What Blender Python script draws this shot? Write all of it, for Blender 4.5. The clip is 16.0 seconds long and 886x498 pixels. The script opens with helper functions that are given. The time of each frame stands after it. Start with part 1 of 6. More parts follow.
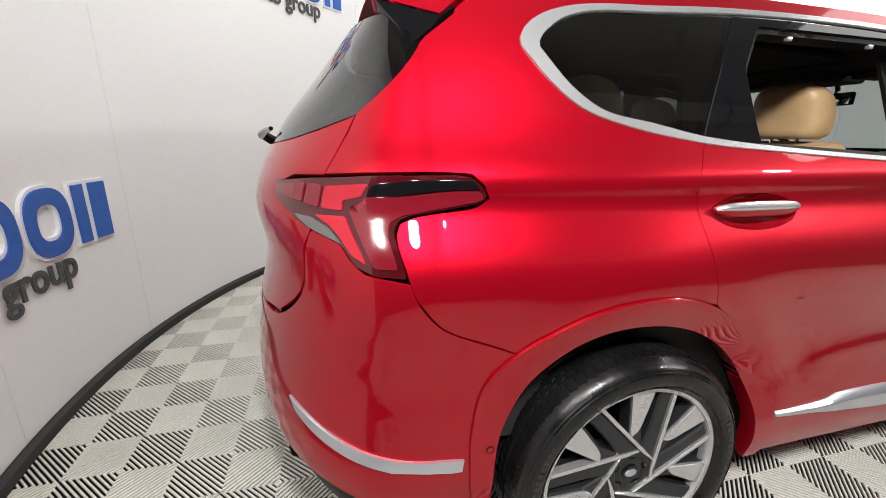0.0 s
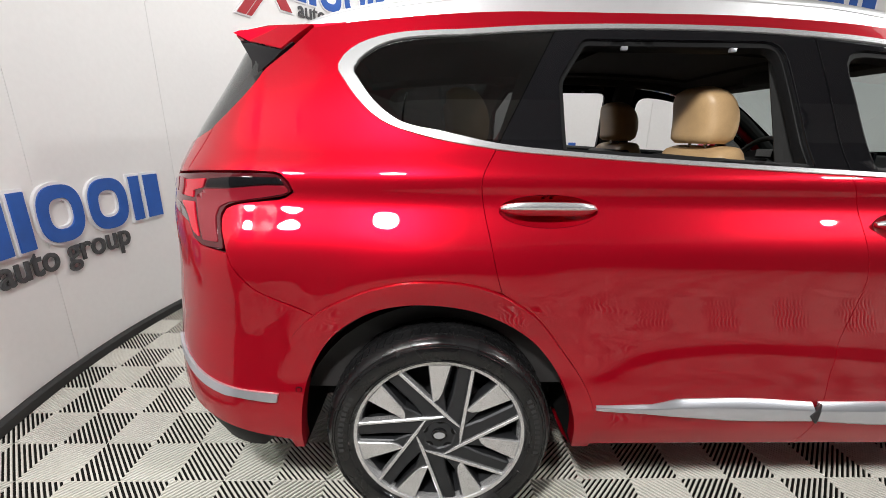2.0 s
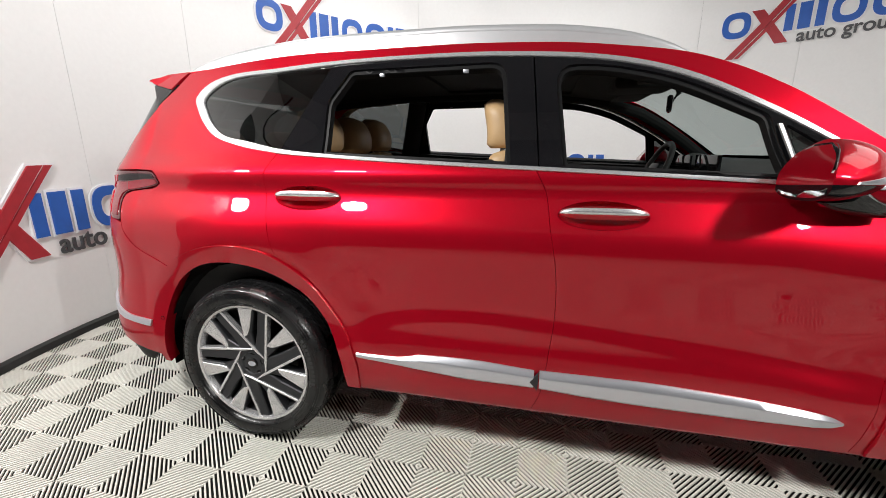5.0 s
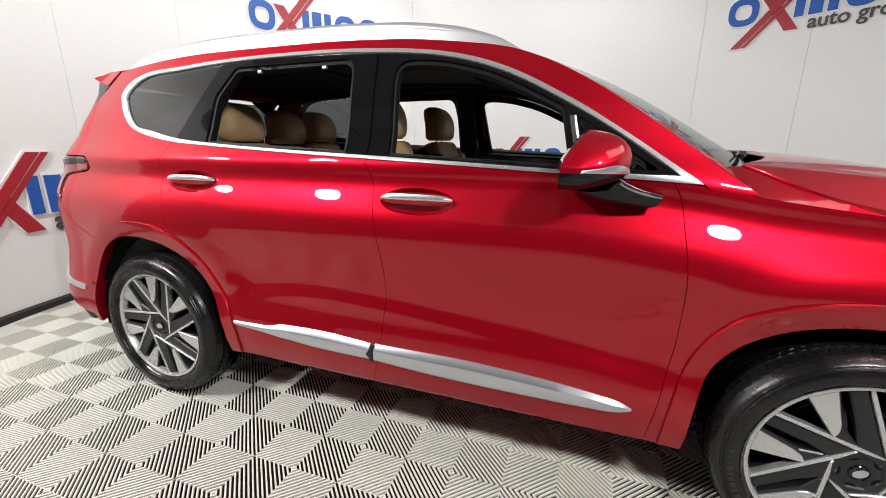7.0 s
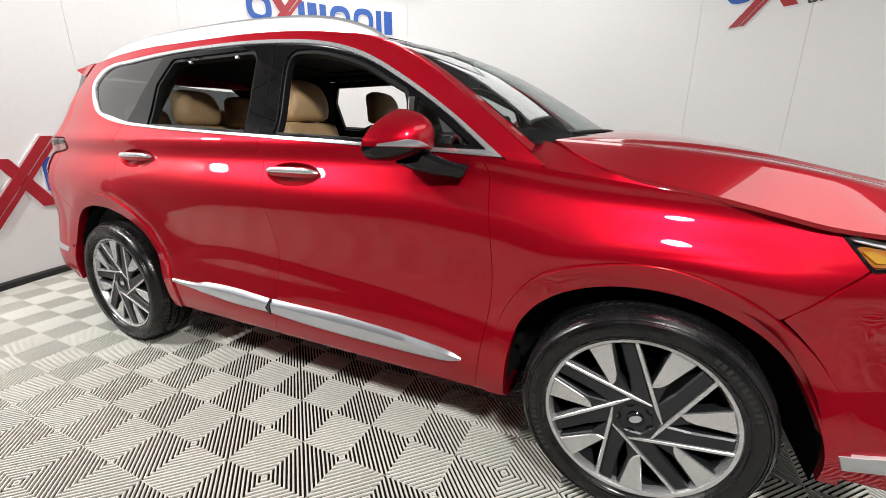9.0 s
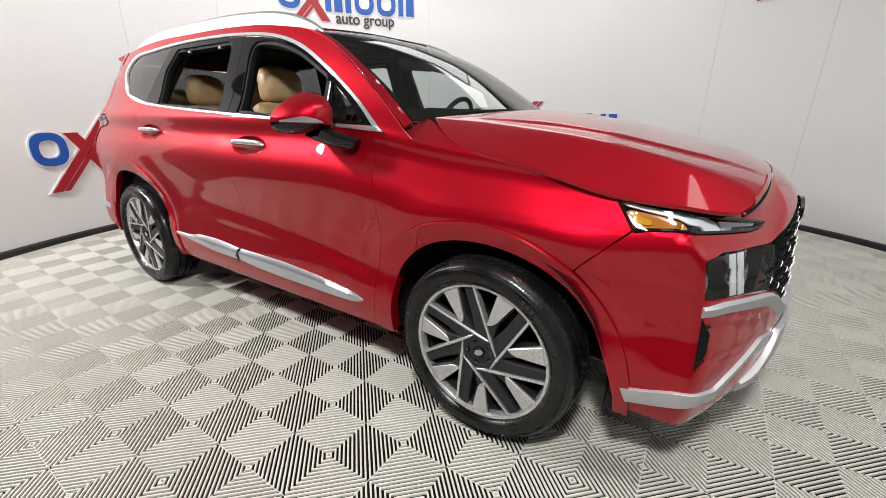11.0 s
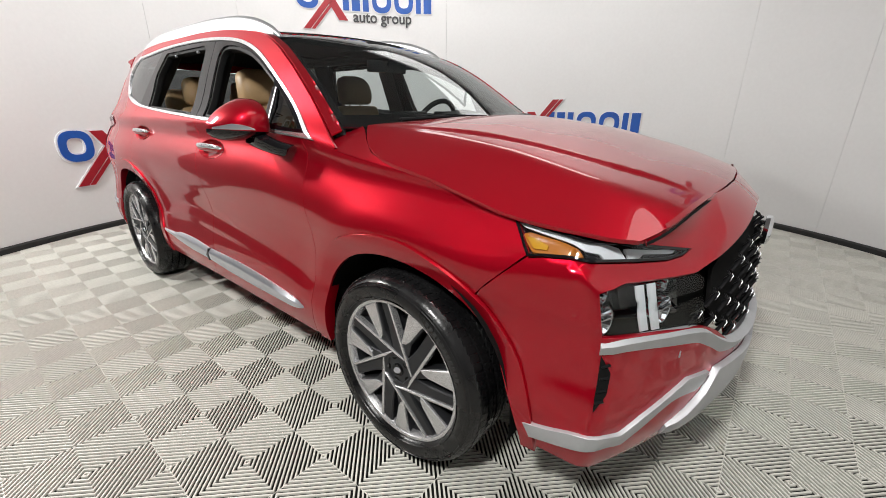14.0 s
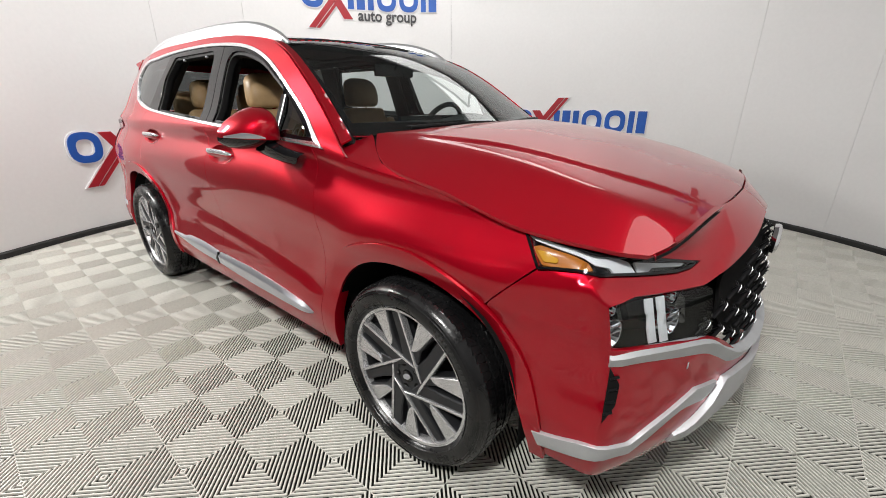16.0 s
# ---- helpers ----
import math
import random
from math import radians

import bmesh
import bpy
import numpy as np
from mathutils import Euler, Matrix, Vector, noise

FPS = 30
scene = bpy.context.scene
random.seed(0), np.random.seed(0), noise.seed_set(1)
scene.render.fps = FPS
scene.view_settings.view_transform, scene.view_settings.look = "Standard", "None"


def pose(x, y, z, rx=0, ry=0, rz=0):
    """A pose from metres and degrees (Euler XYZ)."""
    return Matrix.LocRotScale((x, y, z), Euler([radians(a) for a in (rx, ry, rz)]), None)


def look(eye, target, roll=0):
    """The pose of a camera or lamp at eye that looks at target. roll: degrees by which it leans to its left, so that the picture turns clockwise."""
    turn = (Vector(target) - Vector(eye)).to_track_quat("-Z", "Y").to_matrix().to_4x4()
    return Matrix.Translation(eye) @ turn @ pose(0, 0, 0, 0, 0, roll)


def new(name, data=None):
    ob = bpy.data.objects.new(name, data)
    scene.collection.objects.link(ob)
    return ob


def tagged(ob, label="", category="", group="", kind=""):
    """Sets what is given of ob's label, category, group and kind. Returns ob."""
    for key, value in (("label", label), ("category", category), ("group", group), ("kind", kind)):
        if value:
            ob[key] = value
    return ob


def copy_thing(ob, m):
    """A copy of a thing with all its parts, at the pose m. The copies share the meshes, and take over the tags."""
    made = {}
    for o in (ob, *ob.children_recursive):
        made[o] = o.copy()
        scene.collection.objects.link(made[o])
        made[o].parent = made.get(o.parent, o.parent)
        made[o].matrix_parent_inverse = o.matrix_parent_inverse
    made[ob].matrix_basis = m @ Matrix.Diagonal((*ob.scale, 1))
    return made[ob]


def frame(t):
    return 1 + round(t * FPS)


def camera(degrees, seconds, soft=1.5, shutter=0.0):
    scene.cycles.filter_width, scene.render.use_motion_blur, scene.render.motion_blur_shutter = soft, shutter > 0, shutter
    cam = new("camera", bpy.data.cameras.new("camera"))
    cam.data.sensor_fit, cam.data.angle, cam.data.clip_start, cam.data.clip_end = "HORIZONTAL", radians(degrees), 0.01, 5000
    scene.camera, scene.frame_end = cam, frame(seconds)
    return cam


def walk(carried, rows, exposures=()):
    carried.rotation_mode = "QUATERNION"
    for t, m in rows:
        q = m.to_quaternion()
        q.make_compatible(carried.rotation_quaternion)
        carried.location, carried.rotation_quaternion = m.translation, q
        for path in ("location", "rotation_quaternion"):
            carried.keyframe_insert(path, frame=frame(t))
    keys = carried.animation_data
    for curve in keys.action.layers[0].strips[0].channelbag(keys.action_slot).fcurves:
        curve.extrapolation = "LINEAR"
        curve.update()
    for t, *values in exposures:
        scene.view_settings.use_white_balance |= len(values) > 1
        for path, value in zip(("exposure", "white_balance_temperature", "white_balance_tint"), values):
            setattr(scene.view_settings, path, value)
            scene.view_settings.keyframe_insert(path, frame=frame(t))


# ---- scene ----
from mathutils import geometry

cam = camera(95.7, 16.0, soft=0.6)
PATH = [
    (0, (-0.758, -1.677, 1.276), (-0.267, 0.184, 0.733), 0.9),
    (0.5, (-0.643, -1.812, 1.266), (-0.248, 0.07, 0.713), 1.1),
    (1, (-0.487, -1.927, 1.292), (-0.212, -0.026, 0.736), 0.9),
    (1.5, (-0.221, -1.94, 1.294), (-0.061, -0.025, 0.739), 0.6),
    (2, (-0.018, -2.008, 1.308), (0.022, -0.086, 0.757), 0.7),
    (2.5, (0.161, -2.137, 1.296), (0.094, -0.212, 0.758), 0.6),
    (3, (0.384, -2.136, 1.288), (0.222, -0.213, 0.763), 0.7),
    (3.5, (0.609, -2.123, 1.3), (0.368, -0.206, 0.782), 0.5),
    (4, (0.771, -2.196, 1.285), (0.461, -0.286, 0.779), 0.3),
    (4.2, (0.848, -2.243, 1.287), (0.512, -0.336, 0.785), 0.3),
    (6.3, (1.693, -2.297, 1.248), (1.098, -0.441, 0.8), -0.1),
    (6.5, (1.757, -2.276, 1.263), (1.148, -0.432, 0.783), 0.2),
    (7, (1.973, -2.195, 1.259), (1.322, -0.373, 0.755), 0.2),
    (7.5, (2.124, -2.205, 1.247), (1.428, -0.401, 0.734), 0.1),
    (8, (2.311, -2.279, 1.237), (1.57, -0.498, 0.708), -0.1),
    (8.5, (2.478, -2.236, 1.228), (1.697, -0.473, 0.697), -0.1),
    (9, (2.668, -2.132, 1.23), (1.853, -0.394, 0.668), 0.0),
    (9.5, (2.832, -2.132, 1.207), (1.961, -0.425, 0.634), 0.3),
    (9.7, (2.915, -2.16, 1.206), (2.025, -0.467, 0.621), 0.4),
    (11.8, (3.539, -1.992, 1.238), (2.429, -0.464, 0.578), 0.2),
    (12, (3.57, -1.96, 1.238), (2.447, -0.442, 0.58), 0.3),
    (12.5, (3.636, -1.853, 1.245), (2.492, -0.353, 0.582), 0.4),
    (13, (3.671, -1.787, 1.252), (2.505, -0.305, 0.584), 0.4),
    (13.5, (3.673, -1.776, 1.263), (2.493, -0.307, 0.594), 0.4),
    (14, (3.668, -1.774, 1.273), (2.48, -0.311, 0.604), 0.3),
    (14.5, (3.667, -1.779, 1.289), (2.474, -0.319, 0.619), 0.2),
    (15, (3.662, -1.784, 1.303), (2.467, -0.327, 0.63), 0.1),
    (15.5, (3.657, -1.782, 1.311), (2.46, -0.331, 0.633), -0.0),
    (16, (3.652, -1.785, 1.321), (2.454, -0.339, 0.632), 0.1),
]
walk(cam, [(t, look(eye, target, roll)) for t, eye, target, roll in PATH], exposures=[(0.0, 0.02), (4.0, 0.10), (8.0, 0.18), (12.0, 0.08), (16.0, 0.05)])

# ---- light: round photo booth lit by hung lamps and added ceiling fill panels ----
world = bpy.data.worlds.new("world")
scene.world = world
world.use_nodes = True
world.node_tree.nodes["Background"].inputs[0].default_value = (0.9, 0.95, 1.0, 1)
world.node_tree.nodes["Background"].inputs[1].default_value = 0.02

CX, CY, RAD = 1.98, 0.405, 4.04      # the drum's centre and radius
CEIL = 3.65


def lamp_disc(x, y, z, watts, size, aim=None):
    d = bpy.data.lights.new("lamp_light", "AREA")
    d.shape, d.size, d.energy, d.color = "DISK", size, watts, (1.0, 0.985, 0.955)
    o = new("lamp_light", d)
    o.location = (x, y, z)
    if aim:
        o.rotation_euler = (Vector(aim) - Vector((x, y, z))).to_track_quat("-Z", "Y").to_euler()
    return o


# hanging lamps on the open side: place, power, width and what they point at
LAMPS = [((-1.45, -2.09, 2.36), 27, 0.20, (-0.3, -0.5, 0.7)), ((-0.55, -2.42, 2.68), 78, 0.28, (0.5, -0.5, 0.7)), ((3.45, -2.55, 2.70), 74, 0.30, (3.0, -0.3, 0.7))]
# unseen flat fill panels added on the ceiling along the round wall: angle about the drum's centre, power, lean to the
# wall
PANELS = [(-32, 17, 0), (-8, 18, 0), (92, 19, 0), (122, 16, 10), (152, 17, 30), (188, 16, 40)]
PANEL_R, PANEL_W, PANEL_D = 2.75, 1.75, 1.4
for angle, power, lean in PANELS:
    d = bpy.data.lights.new("fill_panel_light", "AREA")
    d.shape, d.size, d.size_y, d.energy, d.color = "RECTANGLE", PANEL_D, PANEL_W, power, (1.0, 0.985, 0.955)
    o = new("fill_panel_light", d)
    o.location = (CX + PANEL_R * math.cos(radians(angle)), CY + PANEL_R * math.sin(radians(angle)), CEIL - 0.08 - 0.72 * math.sin(radians(lean)))
    o.rotation_euler = (Matrix.Rotation(radians(angle), 4, "Z") @ Matrix.Rotation(radians(-lean), 4, "Y")).to_euler()
for place, power, size, aim in LAMPS:
    lamp_disc(*place, power, size, aim)
# ---- materials ----
def material(name, color, rough=0.5, metal=0.0, coat=0.0, ior=1.45, spec=0.5):
    m = bpy.data.materials.new(name)
    m.use_nodes = True
    b = m.node_tree.nodes["Principled BSDF"]
    b.inputs["Base Color"].default_value = (*color, 1)
    b.inputs["Roughness"].default_value = rough
    b.inputs["Metallic"].default_value = metal
    b.inputs["Coat Weight"].default_value = coat
    b.inputs["Coat Roughness"].default_value = 0.03
    b.inputs["IOR"].default_value = ior
    b.inputs["Specular IOR Level"].default_value = spec
    return m


def grain(m, scale, amount=0.15, bump=0.0, scale2=None, rough=0.0, stretch=(1, 1, 1), dist=0.002):
    """Two-scale colour variation, bump and roughness wear on a material."""
    nt = m.node_tree
    b = nt.nodes["Principled BSDF"]
    col = tuple(b.inputs["Base Color"].default_value)
    tc = nt.nodes.new("ShaderNodeTexCoord")
    mp = nt.nodes.new("ShaderNodeMapping")
    mp.inputs["Scale"].default_value = stretch
    nt.links.new(tc.outputs["Object"], mp.inputs["Vector"])
    n1 = nt.nodes.new("ShaderNodeTexNoise")
    n1.inputs["Scale"].default_value, n1.inputs["Detail"].default_value = scale, 6
    n2 = nt.nodes.new("ShaderNodeTexNoise")
    n2.inputs["Scale"].default_value, n2.inputs["Detail"].default_value = scale2 or scale / 14, 3
    for n in (n1, n2):
        nt.links.new(mp.outputs["Vector"], n.inputs["Vector"])
    add = nt.nodes.new("ShaderNodeMath")
    add.operation = "ADD"
    nt.links.new(n1.outputs["Fac"], add.inputs[0])
    nt.links.new(n2.outputs["Fac"], add.inputs[1])
    ramp = nt.nodes.new("ShaderNodeMapRange")
    ramp.inputs["From Min"].default_value, ramp.inputs["From Max"].default_value = 0.7, 1.3
    ramp.inputs["To Min"].default_value, ramp.inputs["To Max"].default_value = 1 - amount, 1 + amount
    nt.links.new(add.outputs[0], ramp.inputs["Value"])
    mul = nt.nodes.new("ShaderNodeVectorMath")
    mul.operation = "SCALE"
    mul.inputs[0].default_value = col[:3]
    nt.links.new(ramp.outputs[0], mul.inputs["Scale"])
    nt.links.new(mul.outputs[0], b.inputs["Base Color"])
    if rough:
        r2 = nt.nodes.new("ShaderNodeMapRange")
        r0 = b.inputs["Roughness"].default_value
        r2.inputs["From Min"].default_value, r2.inputs["From Max"].default_value = 0.35, 0.65
        r2.inputs["To Min"].default_value, r2.inputs["To Max"].default_value = max(0.02, r0 - rough), r0 + rough
        nt.links.new(n2.outputs["Fac"], r2.inputs["Value"])
        nt.links.new(r2.outputs[0], b.inputs["Roughness"])
    if bump:
        bp = nt.nodes.new("ShaderNodeBump")
        bp.inputs["Strength"].default_value, bp.inputs["Distance"].default_value = bump, dist
        nt.links.new(n1.outputs["Fac"], bp.inputs["Height"])
        nt.links.new(bp.outputs["Normal"], b.inputs["Normal"])
    return m


def thin_glass(name, tint, gloss=0.90, least=0.045):
    """Thin pane: tinted see-through with a Fresnel gloss."""
    m = bpy.data.materials.new(name)
    m.use_nodes = True
    nt = m.node_tree
    nt.nodes.clear()
    out = nt.nodes.new("ShaderNodeOutputMaterial")
    mix = nt.nodes.new("ShaderNodeMixShader")
    tr = nt.nodes.new("ShaderNodeBsdfTransparent")
    tr.inputs[0].default_value = (*tint, 1)
    gl = nt.nodes.new("ShaderNodeBsdfGlossy")
    gl.inputs["Roughness"].default_value = 0.015
    gl.inputs[0].default_value = (0.95, 0.97, 0.97, 1)
    fr = nt.nodes.new("ShaderNodeLayerWeight")
    pw = nt.nodes.new("ShaderNodeMath")
    pw.operation = "POWER"
    pw.inputs[1].default_value = 5.0
    ma = nt.nodes.new("ShaderNodeMath")
    ma.operation = "MULTIPLY_ADD"
    ma.inputs[1].default_value, ma.inputs[2].default_value = gloss, least
    nt.links.new(fr.outputs["Facing"], pw.inputs[0])
    nt.links.new(pw.outputs[0], ma.inputs[0])
    nt.links.new(ma.outputs[0], mix.inputs[0])
    nt.links.new(tr.outputs[0], mix.inputs[1])
    nt.links.new(gl.outputs[0], mix.inputs[2])
    nt.links.new(mix.outputs[0], out.inputs[0])
    return m


def car_paint():
    m = material("red_car_paint", (0.375, 0.0028, 0.0130), 0.39, 0.66, 1.0, spec=0.0)
    nt = m.node_tree
    b = nt.nodes["Principled BSDF"]
    tc = nt.nodes.new("ShaderNodeTexCoord")
    fl = nt.nodes.new("ShaderNodeTexNoise")
    fl.inputs["Scale"].default_value = 900
    mr = nt.nodes.new("ShaderNodeMapRange")
    mr.inputs["To Min"].default_value, mr.inputs["To Max"].default_value = 0.85, 1.2
    sc = nt.nodes.new("ShaderNodeVectorMath")
    sc.operation = "SCALE"
    sc.inputs[0].default_value = (0.40, 0.0030, 0.0140)
    b.inputs["Coat Roughness"].default_value = 0.008
    b.inputs["Coat IOR"].default_value = 1.5
    nt.links.new(tc.outputs["Object"], fl.inputs["Vector"])
    nt.links.new(fl.outputs["Fac"], mr.inputs["Value"])
    nt.links.new(mr.outputs[0], sc.inputs["Scale"])
    nt.links.new(sc.outputs[0], b.inputs["Base Color"])
    return m


PAINT = car_paint()
CHROME = grain(material("satin_chrome", (0.80, 0.81, 0.83), 0.10, 1.0), 60, 0.03)
WINDOW_TRIM = grain(material("satin_window_trim", (0.72, 0.73, 0.75), 0.27, 0.8), 60, 0.03)
SATIN = grain(material("satin_grey_trim", (0.50, 0.51, 0.53), 0.45, 0.6), 300, 0.05)
RAIL = grain(material("bright_silver_rail", (0.56, 0.57, 0.59), 0.34, 0.6), 300, 0.03)
SILVER = grain(material("silver_trim", (0.58, 0.60, 0.65), 0.28, 0.8), 300, 0.03)
GLOSS_BLACK = material("gloss_black", (0.005, 0.005, 0.006), 0.03, spec=0.55)
BLACK = grain(material("black_plastic", (0.006, 0.006, 0.0065), 0.5, spec=0.2), 120, 0.2, 0.2)
VOID = material("dark_inside", (0.008, 0.008, 0.008), 0.9, spec=0.1)
RUBBER = grain(material("tyre_rubber", (0.007, 0.007, 0.0075), 0.27), 110, 0.3, 0.35, rough=0.13)
SIDEWALL_MARK = grain(material("raised_rubber", (0.022, 0.022, 0.023), 0.42), 90, 0.2, 0.1)
ALLOY = grain(material("machined_alloy", (0.63, 0.63, 0.64), 0.27, 0.75), 300, 0.05)
ALLOY_DARK = grain(material("dark_grey_alloy", (0.028, 0.029, 0.032), 0.34, 0.4), 70, 0.1)
STEEL = grain(material("brake_steel", (0.16, 0.16, 0.165), 0.4, 0.8), 200, 0.15)
GLASS = thin_glass("clear_glass", (0.64, 0.71, 0.70), 0.55, least=0.07)
SCREEN_GLASS = thin_glass("coated_windscreen_glass", (0.58, 0.65, 0.64), 0.55, least=0.11)
PRIVACY = thin_glass("privacy_glass", (0.11, 0.12, 0.12), least=0.15)
LENS = thin_glass("lamp_lens", (0.85, 0.87, 0.89), 0.15)
GRILLE_BLACK = material("dark_grille_plastic", (0.008, 0.008, 0.009), 0.3, spec=0.25)
LEATHER = grain(material("tan_leather", (0.50, 0.33, 0.17), 0.45), 240, 0.1, 0.25, rough=0.08)
LEATHER_DARK = grain(material("dark_leather", (0.018, 0.017, 0.017), 0.6), 240, 0.15, 0.25)
HEADLINER = grain(material("black_headliner", (0.012, 0.012, 0.012), 0.9), 300, 0.2, 0.2)
RED_LENS = material("red_lens", (0.40, 0.003, 0.018), 0.08, coat=1.0)
RED_MID = material("red_lens_body", (0.16, 0.006, 0.014), 0.12, coat=1.0)
RED_DARK = material("dark_red_lens", (0.055, 0.002, 0.005), 0.08, coat=1.0)
AMBER = material("amber_lens", (0.48, 0.16, 0.02), 0.15, coat=1.0)
REVERSE_LENS = material("clear_grey_lens", (0.16, 0.15, 0.15), 0.12, 0.5, coat=1.0)
AMBER_DEEP = material("deep_amber_cell", (0.60, 0.30, 0.02), 0.1, coat=1.0)
WHITE_LENS = material("white_light_guide", (0.85, 0.87, 0.88), 0.2, coat=0.5)
WALL = grain(material("white_wall_panel", (0.78, 0.78, 0.78), 0.42), 30, 0.02, 0.012, 1.2, rough=0.06)
SEAM = material("wall_seam", (0.45, 0.45, 0.45), 0.7)
DARK_WALL = grain(material("dark_grey_wall", (0.075, 0.075, 0.078), 0.7), 20, 0.1, 0.05)
CEILING = grain(material("grey_ceiling", (0.22, 0.22, 0.22), 0.8), 40, 0.03)
CEILING_OUTER = grain(material("pale_outer_ceiling", (0.5, 0.5, 0.5), 0.8), 40, 0.03)
BASEBOARD = grain(material("black_baseboard", (0.02, 0.02, 0.02), 0.5), 40, 0.2)
TILE = grain(material("grey_plastic_tile", (0.72, 0.71, 0.65), 0.40), 60, 0.1, 0.1, 2.0, rough=0.1)
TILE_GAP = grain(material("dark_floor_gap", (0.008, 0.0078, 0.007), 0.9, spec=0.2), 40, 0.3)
BLUE = grain(material("blue_sign_face", (0.02, 0.10, 0.42), 0.3), 20, 0.1)
RED = grain(material("red_sign_face", (0.36, 0.02, 0.03), 0.3), 20, 0.1)
GREY_SIGN = material("dark_grey_sign_face", (0.06, 0.06, 0.065), 0.35)
SIGN_EDGE = material("white_sign_edge", (0.8, 0.8, 0.82), 0.4)

# ---- mesh helpers ----
def finish(name, verts, faces, mat, parent=None, label="", smooth=True, angle=32):
    me = bpy.data.meshes.new(name)
    me.from_pydata([tuple(v) for v in verts], [], [tuple(f) for f in faces])
    me.validate()
    if mat:
        me.materials.append(mat)
    if smooth:
        me.polygons.foreach_set("use_smooth", [True] * len(me.polygons))
        me.set_sharp_from_angle(angle=radians(angle))
    o = new(name, me)
    if parent:
        o.parent = parent
    if label:
        tagged(o, label)
    return o


def part(name, bm, mat, parent=None, label="", smooth=True, angle=32):
    me = bpy.data.meshes.new(name)
    bmesh.ops.recalc_face_normals(bm, faces=bm.faces)
    bm.to_mesh(me)
    bm.free()
    if mat:
        me.materials.append(mat)
    if smooth:
        me.polygons.foreach_set("use_smooth", [True] * len(me.polygons))
        me.set_sharp_from_angle(angle=radians(angle))
    o = new(name, me)
    if parent:
        o.parent = parent
    if label:
        tagged(o, label)
    return o


def empty(name, label="", category="", group="", kind="", at=(0, 0, 0)):
    o = tagged(new(name), label, category, group, kind)
    o.location = at
    return o


def add_box(bm, lo, hi, bevel=0.0, m=None, seg=2):
    r = bmesh.ops.create_cube(bm, size=1.0)
    vs = r["verts"]
    for v in vs:
        v.co = Vector([lo[i] + (v.co[i] + 0.5) * (hi[i] - lo[i]) for i in range(3)])
    if bevel:
        es = list({e for v in vs for e in v.link_edges})
        vs = list({v for f in bmesh.ops.bevel(bm, geom=es, offset=bevel, segments=seg, profile=0.6, affect="EDGES")["faces"] for v in f.verts} | {v for v in vs if v.is_valid})
    if m is not None:
        bmesh.ops.transform(bm, matrix=m, verts=[v for v in vs if v.is_valid])
    return vs


def box(name, lo, hi, mat, parent=None, label="", bevel=0.0, m=None):
    bm = bmesh.new()
    add_box(bm, lo, hi, bevel, m)
    return part(name, bm, mat, parent, label)


def interp(xs, ys, x):
    """Monotone cubic through knots."""
    n = len(xs)
    if x <= xs[0]:
        return ys[0]
    if x >= xs[-1]:
        return ys[-1]
    i = 0
    while x > xs[i + 1]:
        i += 1

    def slope(k):
        return (ys[k + 1] - ys[k]) / (xs[k + 1] - xs[k])

    def tangent(k):
        if k == 0:
            return slope(0)
        if k == n - 1:
            return slope(n - 2)
        a, b = slope(k - 1), slope(k)
        if a * b <= 0:
            return 0.0
        ha, hb = xs[k] - xs[k - 1], xs[k + 1] - xs[k]
        w1, w2 = 2 * hb + ha, hb + 2 * ha
        return (w1 + w2) / (w1 / a + w2 / b)

    h = xs[i + 1] - xs[i]
    t = (x - xs[i]) / h
    return (ys[i] * (2 * t ** 3 - 3 * t * t + 1) + h * tangent(i) * (t ** 3 - 2 * t * t + t)
            + ys[i + 1] * (-2 * t ** 3 + 3 * t * t) + h * tangent(i + 1) * (t ** 3 - t * t))


def spline(pts, step=0.02, closed=False):
    """Catmull-Rom curve (centripetal-like) through 2D or 3D points, sampled about every step."""
    p = [Vector(q) for q in pts]
    n = len(p)
    out = []
    for i in range(n if closed else n - 1):
        a = p[(i - 1) % n] if closed or i else p[0] * 2 - p[1]
        b, c = p[i], p[(i + 1) % n]
        d = p[(i + 2) % n] if closed or i + 2 < n else p[-1] * 2 - p[-2]
        L = (c - b).length
        k = max(1, int(L / step))
        la, lc = max((b - a).length, 1e-6), max((d - c).length, 1e-6)
        m1 = ((b - a) / la + (c - b) / max(L, 1e-6)) * 0.5 * L
        m2 = ((c - b) / max(L, 1e-6) + (d - c) / lc) * 0.5 * L
        for j in range(k):
            t = j / k
            out.append(b * (2 * t ** 3 - 3 * t * t + 1) + m1 * (t ** 3 - 2 * t * t + t) + c * (-2 * t ** 3 + 3 * t * t) + m2 * (t ** 3 - t * t))
    if not closed:
        out.append(p[-1])
    return out


def line(pts, step=0.02, closed=False):
    out = []
    p = [Vector(q) for q in pts]
    for i in range(len(p) if closed else len(p) - 1):
        b, c = p[i], p[(i + 1) % len(p)]
        k = max(1, int((c - b).length / step))
        out += [b.lerp(c, j / k) for j in range(k)]
    if not closed:
        out.append(p[-1])
    return out


